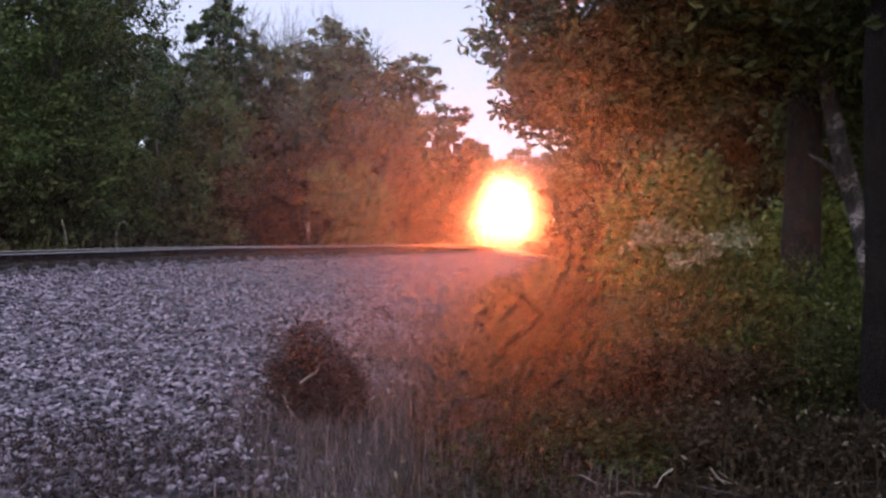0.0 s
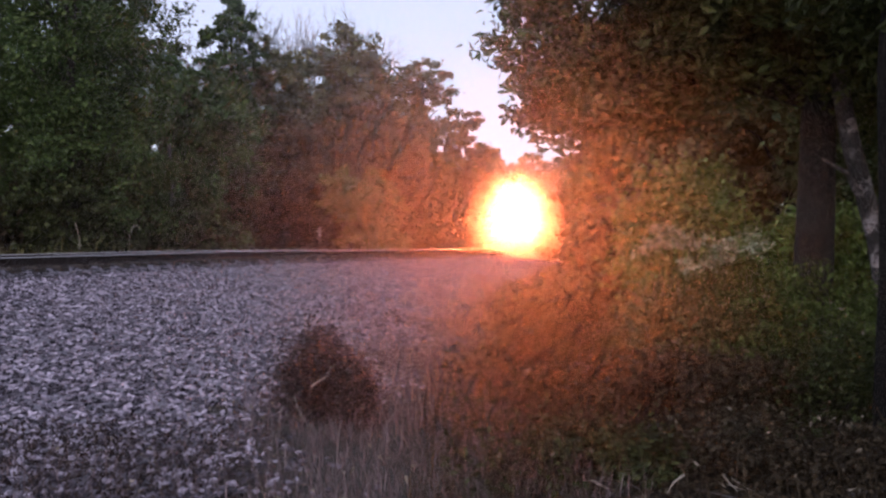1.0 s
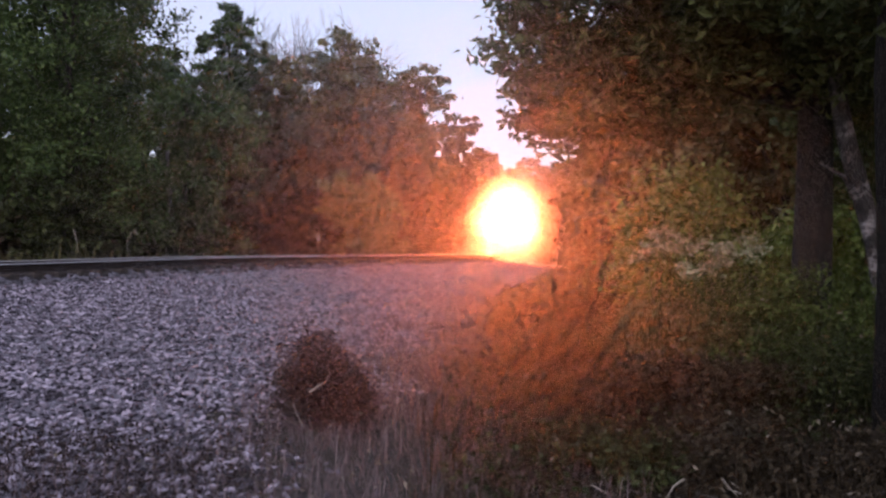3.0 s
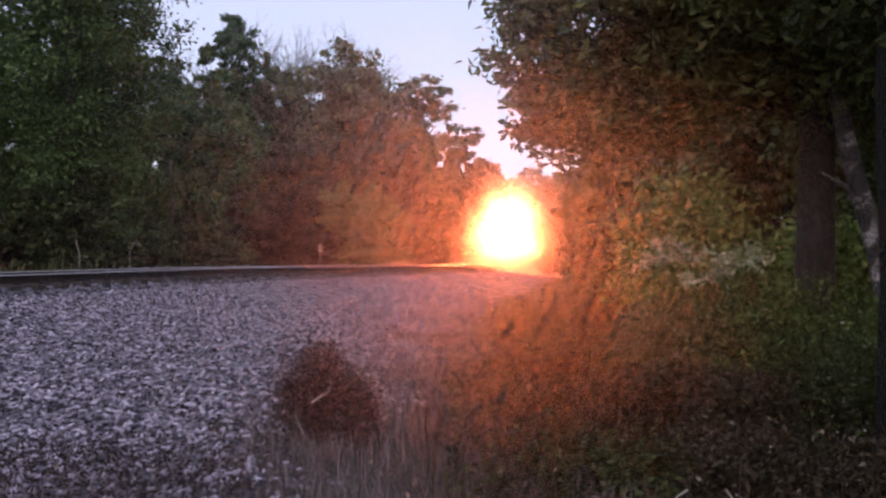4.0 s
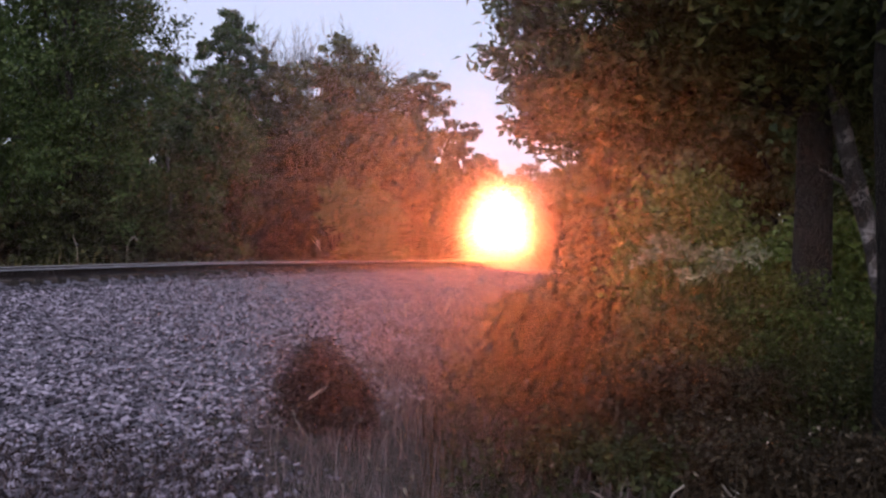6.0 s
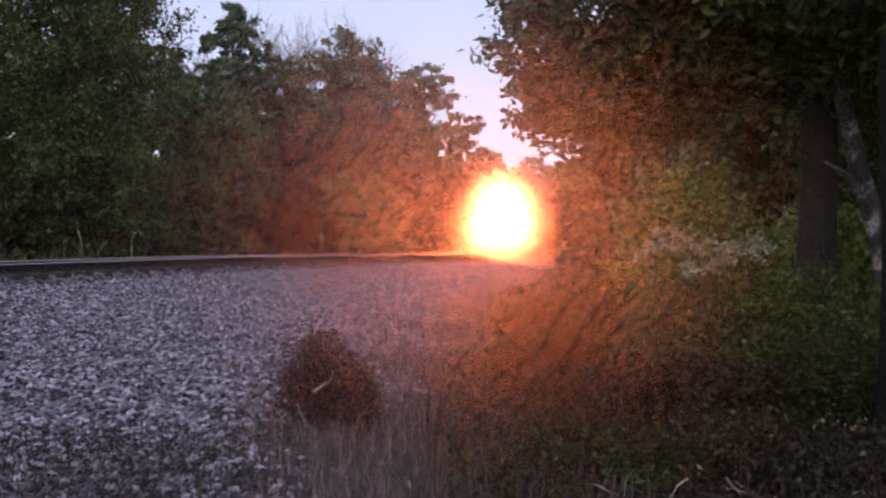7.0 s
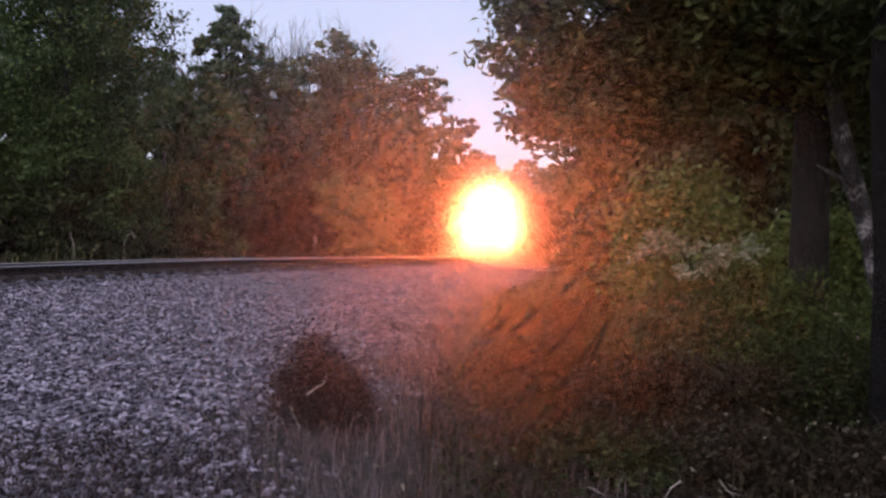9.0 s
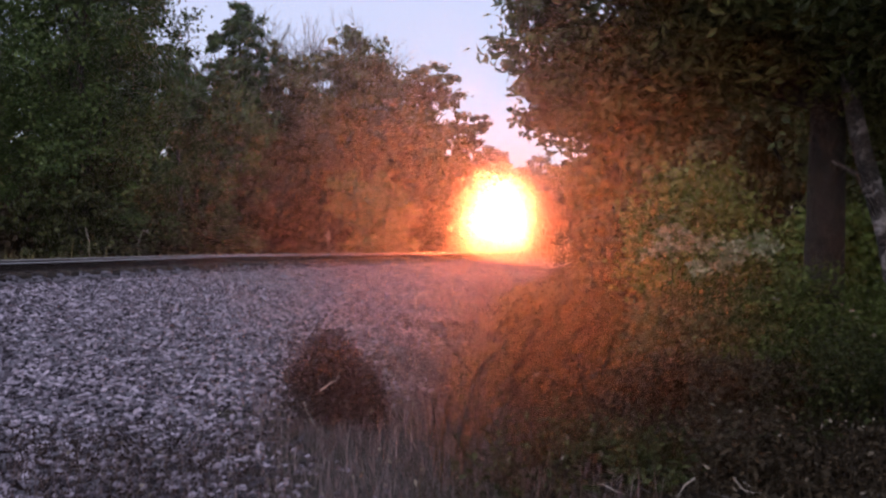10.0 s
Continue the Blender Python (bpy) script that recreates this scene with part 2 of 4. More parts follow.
def rail_z(y):
    """Top of the rails: level here, falling away gently with distance."""
    return 1.22 - 0.0125 * np.clip(np.sqrt((np.clip(y, 21, 500) - 21) ** 2 + 4) - 2, 0, 130)


def beside(x, y):
    """Distance from the near rail, to the right of the track positive."""
    return (x - rail_x(y)) * np.cos(np.arctan(slope_of(y)))


def ground_z(x, y):
    x, y = np.asarray(x, float), np.asarray(y, float)
    s = beside(x, y)
    top = rail_z(y) - 0.22 - 0.14 * np.clip((s - 0.35) / 0.4, 0, 1)
    low = np.minimum(0.0, rail_z(y) - 1.25) + 0.05 * np.sin(x * 0.9 + 1) * np.cos(y * 0.7)
    right = top + (low - top) * np.clip((s - 1.0) / 7.4, 0, 1) ** 0.85
    left = top - 0.55 * np.clip((-s - 2.5) / 2.0, 0, 1) + 0.12 * np.clip((-s - 5) / 10, 0, 6)
    return np.where(s > 1.0, right, np.where(s < -2.5, left, top))


def sheet(name, xs, ys, mat, lift=0.0, rough=0.03, keep=None):
    X, Y = np.meshgrid(xs, ys)
    Z = ground_z(X, Y) + lift + rng.normal(size=X.shape) * rough
    V = np.stack([X, Y, Z], -1).reshape(-1, 3)
    i, j = np.meshgrid(np.arange(len(ys) - 1), np.arange(len(xs) - 1), indexing="ij")
    w = len(xs)
    Fs = np.stack([i * w + j, i * w + j + 1, (i + 1) * w + j + 1, (i + 1) * w + j], -1).reshape(-1, 4)
    return link_mesh(name, V, Fs, mat, smooth=True)


xs = np.concatenate([np.linspace(-900, -40, 20), np.linspace(-38, 40, 118), np.linspace(42, 900, 20)])
ys = np.concatenate([np.linspace(-300, -12, 12), np.linspace(-10, 110, 141), np.linspace(114, 1500, 24)])
ground = tagged(sheet("ground", xs, ys, SOIL, -0.06), "dark leaf-littered soil of the woodland verge", "ground", kind="structure")

# ballast bed: follows the track from the shoulder on the far side to the foot of the slope
u = np.concatenate([np.arange(-60, 1, 1.0), np.arange(1, 30, 0.16), np.arange(30, 130, 0.8)])
v = np.concatenate([np.arange(-4.4, 8.9, 0.16)])
U, W = np.meshgrid(u, v, indexing="ij")
edge = 8.9 - 1.7 * np.clip((U - 9) / 8, 0, 1) - 2.2 * np.clip((U - 20) / 25, 0, 1) + 0.35 * np.sin(U * 1.7)
W2 = np.where(W > 0, W / 8.9 * edge, W)
BX, BY = rail_x(U) + W2 * np.cos(np.arctan(slope_of(U))), U - W2 * np.sin(np.arctan(slope_of(U)))
BZ = ground_z(BX, BY) + rng.normal(size=BX.shape) * 0.012 - 0.10 * np.clip((W - 8.0) / 0.9, 0, 1) - 0.2 * np.clip((-W - 4.0) / 0.4, 0, 1)
nv = len(v)
i, j = np.meshgrid(np.arange(len(u) - 1), np.arange(nv - 1), indexing="ij")
bed = link_mesh("ballast_bed", np.stack([BX, BY, BZ], -1).reshape(-1, 3),
                np.stack([i * nv + j, i * nv + j + 1, (i + 1) * nv + j + 1, (i + 1) * nv + j], -1).reshape(-1, 4), BED, smooth=True)
tagged(bed, "grey crushed granite ballast sloping down from the track", "ballast", kind="structure")


# ---------------------------------------------------------------- the track
def along(offset, y):
    a = np.arctan(slope_of(y))
    return rail_x(y) + offset * np.cos(a), y - offset * np.sin(a)


def swept(profile, offset, ys_, lift):
    """A profile (side, height) swept along the track at that offset."""
    V = []
    for ps, pz in profile:
        x, y = along(offset + ps, ys_)
        V.append(np.stack([x, y, rail_z(ys_) + pz + lift], -1))
    V = np.stack(V, 1)
    n, k = V.shape[:2]
    i, j = np.meshgrid(np.arange(n - 1), np.arange(k), indexing="ij")
    jj = (j + 1) % k
    return V.reshape(-1, 3), np.stack([i * k + j, i * k + jj, (i + 1) * k + jj, (i + 1) * k + j], -1).reshape(-1, 4)


track = tagged(new("railway_track"), "single railway track with polished rail heads on dark timber sleepers", "railway track", kind="structure")
run = np.concatenate([np.arange(-60, 60, 1.0), np.arange(60, 200, 4.0)])
BODY = [(-0.034, -0.015), (-0.034, -0.04), (-0.009, -0.052), (-0.009, -0.145), (-0.07, -0.158), (-0.07, -0.171), (0.07, -0.171), (0.07, -0.158),
        (0.009, -0.145), (0.009, -0.052), (0.034, -0.04), (0.034, -0.015)]
HEAD = [(-0.0345, -0.015), (0.0345, -0.015), (0.029, -0.006), (0.017, 0.0), (-0.017, 0.0), (-0.029, -0.006)]
for off, lift in ((0.0, 0.0), (-1.505, 0.012)):
    V, Fs = swept(BODY, off, run, lift)
    rail = link_mesh("rail", V, Fs, RAIL_SIDE, track, "rusty steel rail")
    V, Fs = swept(HEAD, off, run, lift)
    link_mesh("rail_head", V, Fs, RAIL_TOP, rail, "polished running surface")
bm = box(bmesh.new(), -2.0, 0.5, -0.115, 0.115, -0.36, -0.176, 0.012)
tie_mesh = bpy.data.meshes.new("sleeper")
bm.to_mesh(tie_mesh)
bm.free()
tie_mesh.materials.append(TIMBER)
for k in range(150):
    y = -2 + k * 0.55
    tie = new("sleeper", tie_mesh)
    tie.parent = track
    x0, y0 = along(0, y)
    tie.matrix_local = pose(x0, y0, float(rail_z(y)), 0, 0, -math.degrees(math.atan(slope_of(y))) + 0.6 * math.sin(k * 2.3))


# ---------------------------------------------------------------- the locomotive, headlight and ditch lights lit
def lamp(parent, name, x, y, z, r, mat, label):
    """A round lamp facing -y: a hood, open in front, with a domed lens at its bottom."""
    bm, n = bmesh.new(), 24
    rings = []
    for rr, yy in ((0.001, 0.12), (r * 1.32, 0.12), (r * 1.32, -0.13), (r * 1.06, -0.14), (r * 1.04, 0.0), (0.001, 0.03)):
        rings.append([bm.verts.new((x + rr * math.cos(2 * math.pi * k / n), y + yy, z + rr * math.sin(2 * math.pi * k / n))) for k in range(n)])
    for a, b in zip(rings, rings[1:]):
        for k in range(n):
            bm.faces.new((a[k], a[(k + 1) % n], b[(k + 1) % n], b[k]))
    body = part(name, bm, PAINT_DARK, parent, label)
    dome = bmesh.new()
    bmesh.ops.create_uvsphere(dome, u_segments=20, v_segments=10, radius=r, matrix=Matrix.Translation((x, y - 0.01, z)) @ Matrix.Diagonal((1, 0.35, 1, 1)))
    part("lens", dome, mat, body, "glowing lens, coloured orange for the halo", True)


def locomotive():
    """Front towards -y, rail top at z = 0, coupler face at y = 0."""
    e = tagged(new("locomotive"), "diesel freight locomotive approaching with headlight and ditch lights lit", "locomotive")
    part("frame", box(bmesh.new(), -1.5, 1.5, 0.75, 20.5, 1.15, 1.55, 0.03), PAINT_DARK, e)
    bm = bmesh.new()
    prof = [(-1.45, 0.12), (-1.5, 1.1), (1.5, 1.1), (1.45, 0.12), (0.3, 0.10), (-0.3, 0.10)]
    front = [bm.verts.new((x, 0.35 + 0.35 * abs(x) / 1.5 - (0.15 if z < 0.5 else 0), z)) for x, z in prof]
    back = [bm.verts.new((x, 0.55 + 0.35 * abs(x) / 1.5, z)) for x, z in prof]
    bm.faces.new(front), bm.faces.new(back[::-1])
    for a in range(6):
        b = (a + 1) % 6
        bm.faces.new((front[a], back[a], back[b], front[b]))
    part("snow_plough", bm, PAINT_DARK, e)
    part("pilot", box(bmesh.new(), -1.5, 1.5, 0.6, 0.8, 0.9, 1.6, 0.02), PAINT_GREY, e)
    part("short_hood", box(bmesh.new(), -0.95, 0.95, 1.3, 3.2, 1.55, 3.15, 0.16), PAINT_GREY, e)
    part("cab", box(bmesh.new(), -1.5, 1.5, 3.1, 5.6, 1.55, 4.35, 0.18), PAINT_DARK, e)
    part("cab_roof", box(bmesh.new(), -1.52, 1.52, 3.0, 5.7, 4.36, 4.48, 0.05), PAINT_DARK, e)
    for x in (-0.8, 0.8):
        w = part("windscreen", box(bmesh.new(), x - 0.48, x + 0.48, 3.07, 3.12, 3.1, 3.85, 0.02), GLASS, e, "dark cab window")
        part("window_frame", box(bmesh.new(), x - 0.53, x + 0.53, 3.06, 3.10, 3.86, 3.91), PAINT_DARK, w)
        part("window_frame", box(bmesh.new(), x - 0.53, x + 0.53, 3.06, 3.10, 3.04, 3.09), PAINT_DARK, w)
    part("long_hood", box(bmesh.new(), -0.95, 0.95, 5.6, 19.5, 1.55, 4.3, 0.12), PAINT_DARK, e)
    part("fuel_tank", box(bmesh.new(), -1.3, 1.3, 8.0, 13.0, 0.35, 1.14, 0.15), PAINT_DARK, e)
    for y in (3.4, 17.0):
        truck = part("bogie", box(box(bmesh.new(), -1.15, -0.9, y - 2.1, y + 2.1, 0.4, 1.0, 0.05), 0.9, 1.15, y - 2.1, y + 2.1, 0.4, 1.0, 0.05), STEEL, e)
        for dy in (-1.75, 0, 1.75):
            bm = rod(bmesh.new(), (-0.82, y + dy, 0.52), (-0.69, y + dy, 0.52), 0.52, None, 24)
            rod(bm, (0.69, y + dy, 0.52), (0.82, y + dy, 0.52), 0.52, None, 24)
            part("wheelset", rod(bm, (-0.7, y + dy, 0.52), (0.7, y + dy, 0.52), 0.09), STEEL, truck)
    part("coupler", box(box(bmesh.new(), -0.13, 0.13, 0.0, 0.35, 0.72, 1.02, 0.05), -0.08, 0.08, 0.3, 0.7, 0.78, 0.96, 0.02), STEEL, e)
    for x in (-1.42, 1.42):
        bm = bmesh.new()
        for y in (0.75, 1.6, 2.5):
            rod(bm, (x, y, 1.5), (x, y, 2.5), 0.02)
        part("handrail", rod(bm, (x, 0.75, 2.5), (x, 3.1, 2.55), 0.02), WHITE_STEEL, e)
        for k in range(4):
            part("step", box(bmesh.new(), x - 0.3 if x > 0 else x, x if x > 0 else x + 0.3, 0.75, 1.1, 0.3 + k * 0.32, 0.33 + k * 0.32), STEEL, e)
    for x in (-0.55, 0.55):
        part("number_board", box(bmesh.new(), x - 0.3, x + 0.3, 3.0, 3.06, 4.02, 4.26, 0.01), WHITE_STEEL, e)
    part("headlight_housing", box(bmesh.new(), -0.19, 0.19, 1.14, 1.34, 2.46, 3.12, 0.04), PAINT_DARK, e)
    lamp(e, "headlight", 0.0, 1.06, 2.95, 0.1, LAMP, "sealed headlight on the nose")
    lamp(e, "headlight", 0.0, 1.06, 2.64, 0.1, LAMP, "sealed headlight on the nose")
    for x in (-0.85, 0.85):
        lamp(e, "ditch_light", x, 0.50, 1.42, 0.1, DITCH, "ditch light on the pilot")
    return e


loco = locomotive()


# ---------------------------------------------------------------- trees
def plant(x, y):
    return float(ground_z(x, y)) - 0.08


def tree(x, y, height, width, bottom, n, leaf, mat, label, seed, depth=None, radius=0.16, blobs=8, lean=(0, 0), tight=0.1, bark=BARK, slim=0.36):
    """A tapered trunk, limbs and a crown between bottom and height (above the eye's datum z = 0)."""
    r = np.random.default_rng(seed)
    z0 = plant(x, y)
    e = tagged(new("tree"), label, "tree")
    e.location = (x, y, z0)
    H = height - z0
    depth = depth or width
    t = np.linspace(0, 1, 9)
    P = np.stack([lean[0] * t ** 1.5 + 0.12 * np.sin(t * 5 + seed), lean[1] * t + 0.12 * np.cos(t * 4 + seed) - 0.12, t * H * 0.9], -1)
    P[0, :2] = 0
    R = radius * (1 - 0.86 * t) + radius * 0.5 * np.exp(-t * 30)
    link_mesh("trunk", *tube(P, R, 9), bark, e, smooth=True)
    lo, B = bottom - z0, []
    for k in range(blobs):
        f = (k + 0.5) / blobs
        zz = lo + (H - lo) * (0.10 + 0.78 * f)
        belly = math.sin(math.pi * min(0.97, 0.18 + 0.74 * f)) ** 0.7
        a = k * 2.4 + r.uniform(-0.5, 0.5)
        off = belly * r.uniform(0.20, 0.32)
        s = r.uniform(0.26, 0.36) * (0.55 + 0.45 * belly)
        c = np.array([np.interp(zz / H, t, P[:, 0]) + math.cos(a) * off * width, np.interp(zz / H, t, P[:, 1]) + math.sin(a) * off * depth, zz])
        B.append((*c, s * width, s * depth, min(s * width, (H - lo) * 0.24)))
        q = np.linspace(0, 1, 6)[:, None]
        hz = max(0.15 * H, zz - 0.22 * (H - lo))
        start = np.array([np.interp(hz / H / 0.9, t, P[:, 0]), np.interp(hz / H / 0.9, t, P[:, 1]), hz])
        L = start + (c - start) * q + np.array([0, 0, 0.12 * width]) * np.sin(q * np.pi)
        link_mesh("limb", *tube(L, np.linspace(radius * 0.42, radius * 0.06, 6), 6), bark, e, smooth=True)
    link_mesh("crown", *foliage(B, int(n * 1.2), leaf * (1.3 if y > 38 else 1.1), tight, 75, slim=slim, single=y > 38, droop=0.5), mat, e)
    return e


# the woods beyond the track
FULL = "tall green broadleaf tree with a full drooping crown"
SHADED = "shaded brownish green tree under taller crowns"
tree(-11.9, 27.5, 15.5, 8.0, 0.8, 42000, 0.14, GREEN, FULL, 1, 6, 0.2, 18, slim=0.27)
tree(-18.0, 31.0, 14.5, 8.0, 1.0, 26000, 0.16, GREEN, FULL, 2, 7, 0.2, 14, slim=0.28)
tree(-9.8, 33.0, 9.4, 5.2, 0.8, 18000, 0.15, YOUNG, "young dark green tree at the edge of the woods", 3, 4, 0.12, 10)
tree(-14.5, 36.0, 15.0, 7.0, 2.0, 16000, 0.22, GREEN, FULL, 14, 6, 0.2, 12)
tree(-11.6, 46.0, 15.4, 3.9, 3.0, 18000, 0.20, GREEN, "slender tall tree rising above its neighbours", 4, 3, 0.16, 12)
tree(-10.2, 49.0, 13.3, 6.4, 2.0, 20000, 0.22, OLIVE, "olive green woodland tree with a dense crown", 5, 6, 0.2, 13)
tree(-10.8, 41.0, 8.2, 4.8, 0.8, 15000, 0.18, BROWN, "brownish green understorey tree", 6, 4, 0.12, 10)
tree(-6.0, 55.0, 15.0, 8.4, 2.0, 26000, 0.24, OLIVE, "broad olive green woodland tree", 7, 7, 0.25, 16)
tree(-1.5, 59.0, 14.8, 6.6, 2.0, 15000, 0.24, OLIVE, "olive green tree at the end of the wood's edge", 8, 6, 0.2, 12)
tree(1.6, 64.0, 12.2, 4.4, 1.5, 6500, 0.24, BROWN, "thin open tree leaning towards the line", 9, 5, 0.16, 12)
tree(3.6, 74.0, 9.8, 5.6, 0.8, 9000, 0.28, OLIVE, "far tree standing close to the line", 10, 6, 0.18, 10)
tree(-8.2, 47.0, 9.0, 7.0, 0.6, 18000, 0.20, BROWN, SHADED, 11, 5, 0.16, 12)
tree(-4.4, 51.5, 9.5, 6.5, 0.6, 18000, 0.22, BROWN, SHADED, 12, 5, 0.16, 12)
tree(-13.5, 38.0, 5.0, 6.0, 0.5, 14000, 0.18, BROWN, SHADED, 15, 5, 0.12, 10)
tree(-4.45, 44.0, 5.0, 5.6, 0.7, 19000, 0.15, BUSH, "rounded olive green bush beside the track", 13, 3.6, 0.08, 10)
tree(7.4, 85.0, 10.2, 7.0, 0.3, 9000, 0.3, OLIVE, "far tree standing close to the line", 16, 6, 0.18, 10)
tree(-8.0, 62.0, 14.6, 9.0, 0.5, 13000, 0.3, OLIVE, SHADED, 17, 5, 0.2, 12)
tree(-14.0, 56.0, 11.6, 8.0, 0.5, 11000, 0.3, OLIVE, SHADED, 18, 5, 0.2, 12)
tree(-17.5, 44.0, 13.0, 8.0, 0.5, 11000, 0.26, GREEN, FULL, 19, 5, 0.2, 12)
tree(-2.6, 66.0, 12.0, 8.0, 0.5, 10000, 0.3, OLIVE, SHADED, 33, 5, 0.2, 12)
for k, (x, y) in enumerate(((-9.1, 28.2), (-15.2, 30.0), (-17.6, 33.0), (-20.5, 33.5), (-13.0, 31.0), (-24.0, 37.0), (-10.6, 36.5), (-7.4, 41.5), (-1.6, 52.0), (1.5, 60.0), (-11.4, 26.2), (-14.6, 27.6))):
    tree(x, y, (3.6 if k else 2.6) + 0.5 * math.sin(k * 2.1), 5.0 if k else 3.0, 0.3, 9500, 0.16, BROWN_WEED if k % 2 else WEED, "low dense thicket at the edge of the woods", 130 + k, 3, 0.06, 9)
for k, (x, y, h, w) in enumerate(((5.0, 124, 14.5, 13), (17, 118, 15.5, 13), (13, 130, 14, 13), (20, 132, 15, 14), (28, 100, 15, 13), (-6, 108, 15, 12), (-16, 80, 15, 13), (-27, 66, 16, 13), (-36, 55, 16, 13),
                                  (-27, 42, 14, 10), (-9, 74, 13, 10), (18, 60, 16, 12), (14, 42, 14, 9), (22, 36, 14, 10), (-34, 50, 9, 11), (-28, 51, 9, 11), (-22, 54, 9, 11),
                                  (-20, 48, 8, 9), (-12, 70, 9, 11), (-4, 84, 9, 12), (4, 96, 9, 11), (17, 84, 10, 12), (13, 54, 8, 8), (9, 38, 7, 6))):
    tree(x, y, h, w, 0.3, 7500, 0.46, OLIVE, "distant dense woodland tree", 20 + k, 8, 0.25, 11)


def forked(seed, start, way, length, radius, depth_left):
    """Twigs of a leafless crown: each branch ends in two or three thinner ones."""
    r = np.random.default_rng(seed)
    q = np.linspace(0, 1, 4)[:, None]
    end = start + way * length
    bend = r.normal(size=3) * length * 0.06
    out = [tube(start + (end - start) * q + bend * np.sin(q * np.pi), np.linspace(radius, radius * 0.6, 4), 3)]
    if depth_left:
        for k in range(3):
            w = way + r.normal(size=3) * 0.38 + np.array([0, 0, 0.12])
            out += forked(seed * 5 + k + 1, start + (end - start) * r.uniform(0.55, 1.0), w / np.linalg.norm(w), length * r.uniform(0.55, 0.8), radius * 0.66, depth_left - 1)
    return out


for k, (x, y, h) in enumerate(((-13.0, 66.0, 9.4), (-10.8, 67.0, 10.2), (-8.4, 68.0, 10.4), (-12.6, 49.0, 7.4))):
    e = tagged(new("bare_tree"), "leafless grey tree with fine upright twigs above the woods", "tree", "bare trees above the woods")
    e.location = (x, y, plant(x, y))
    up = np.array([0.05, 0, 1.0])
    link_mesh("trunk", *tube([(0, 0, 0), (0.05, 0, h * 0.5), (0.1, 0, h)], [0.2, 0.15, 0.1], 8), BARK, e, smooth=True)
    for a in range(5):
        w = np.array([math.cos(a * 1.3 + k) * 0.55, math.sin(a * 1.3 + k) * 0.4, 1.0])
        V, Fs = tubes(forked(60 + k * 7 + a, np.array([0.1, 0, h - 0.3]), w / np.linalg.norm(w), h * 0.40, 0.062, 4))
        link_mesh("bough", V, Fs, SNAG, e)

snag = tagged(new("dead_tree"), "bare grey snag standing in front of the woods", "tree")
snag.location = (-9.6, 30.0, plant(-9.6, 30.0))
link_mesh("trunk", *tube([(0, 0, 0), (0.05, 0, 2.0), (-0.05, 0.05, 3.6), (-0.08, 0, 4.6)], [0.10, 0.085, 0.075, 0.065], 9), SNAG, snag, smooth=True)
link_mesh("stub", *tube([(0, 0, 2.9), (0.2, -0.1, 3.2), (0.5, -0.15, 3.35)], [0.05, 0.035, 0.01], 6), PALE_BARK, snag, smooth=True)
link_mesh("stub", *tube([(0, 0, 3.9), (-0.2, -0.1, 4.2), (-0.3, -0.1, 4.5)], [0.04, 0.03, 0.01], 6), PALE_BARK, snag, smooth=True)

# ---------------------------------------------------------------- trees on the near side
oak = tagged(new("oak_tree"), "stout oak beside the line with dark spreading foliage", "tree")
oak.location = (4.32, 10.0, plant(4.32, 10.0))
t = np.linspace(0, 1, 12)
P = np.stack([0.06 * np.sin(t * 4), 0.05 * np.cos(t * 5), t * 7.5], -1)
link_mesh("trunk", *tube(P, 0.25 * (1 - 0.55 * t) + 0.12 * np.exp(-t * 25), 16), BARK, oak, smooth=True)
OAK_LOW = [(0.9, 9.6, 4.4, 0.45, 0.6, 0.5), (1.14, 9.7, 3.65, 0.6, 0.7, 0.5), (1.25, 9.8, 3.2, 0.5, 0.6, 0.4), (1.75, 10.0, 3.1, 0.6, 0.7, 0.4), (1.35, 10.0, 2.95, 0.45, 0.5, 0.35),
           (2.5, 10.2, 3.2, 0.6, 0.7, 0.35), (1.95, 10.2, 3.6, 0.8, 0.9, 0.55), (2.9, 10.3, 3.6, 0.8, 1.0, 0.5), (3.8, 10.2, 4.1, 1.0, 1.1, 0.75), (4.8, 9.6, 3.9, 1.0, 1.1, 0.8),
           (5.5, 9.8, 3.4, 1.0, 1.2, 0.8)]
OAK_HIGH = [(1.9, 9.8, 4.3, 0.9, 1.0, 0.8), (2.9, 9.8, 4.0, 1.0, 1.1, 0.8), (3.8, 10.4, 5.2, 1.4, 1.4, 1.1), (2.1, 10, 5.4, 1.3, 1.3, 1.0), (5.4, 9.6, 5.0, 1.3, 1.3, 1.1),
            (3.2, 10, 6.8, 1.9, 1.8, 1.2), (5.0, 10.5, 7.0, 1.8, 1.8, 1.2), (3.3, 8.0, 4.3, 1.0, 0.9, 0.55), (4.4, 8.0, 3.9, 1.0, 0.9, 0.6), (2.0, 8.6, 4.6, 0.8, 0.8, 0.6)]
OAK_BLOBS = OAK_LOW + OAK_HIGH
for k, c in enumerate(OAK_BLOBS):
    c = np.array(c[:3]) - np.array(oak.location)
    h = max(3.3, c[2] - 1.0)
    q = np.linspace(0, 1, 7)[:, None]
    L = np.array([0, 0, h]) + (c - (0, 0, h)) * q + np.array([0, 0, 0.35]) * np.sin(q * np.pi)
    link_mesh("limb", *tube(L, np.linspace(0.075, 0.012, 7), 7), BARK, oak, smooth=True)
local = [(b[0] - oak.location.x, b[1] - oak.location.y, b[2] - oak.location.z, *b[3:]) for b in OAK_BLOBS]
link_mesh("crown", *foliage(local, 92000, 0.125, 0.175, 26, slim=0.21), OAK, oak)

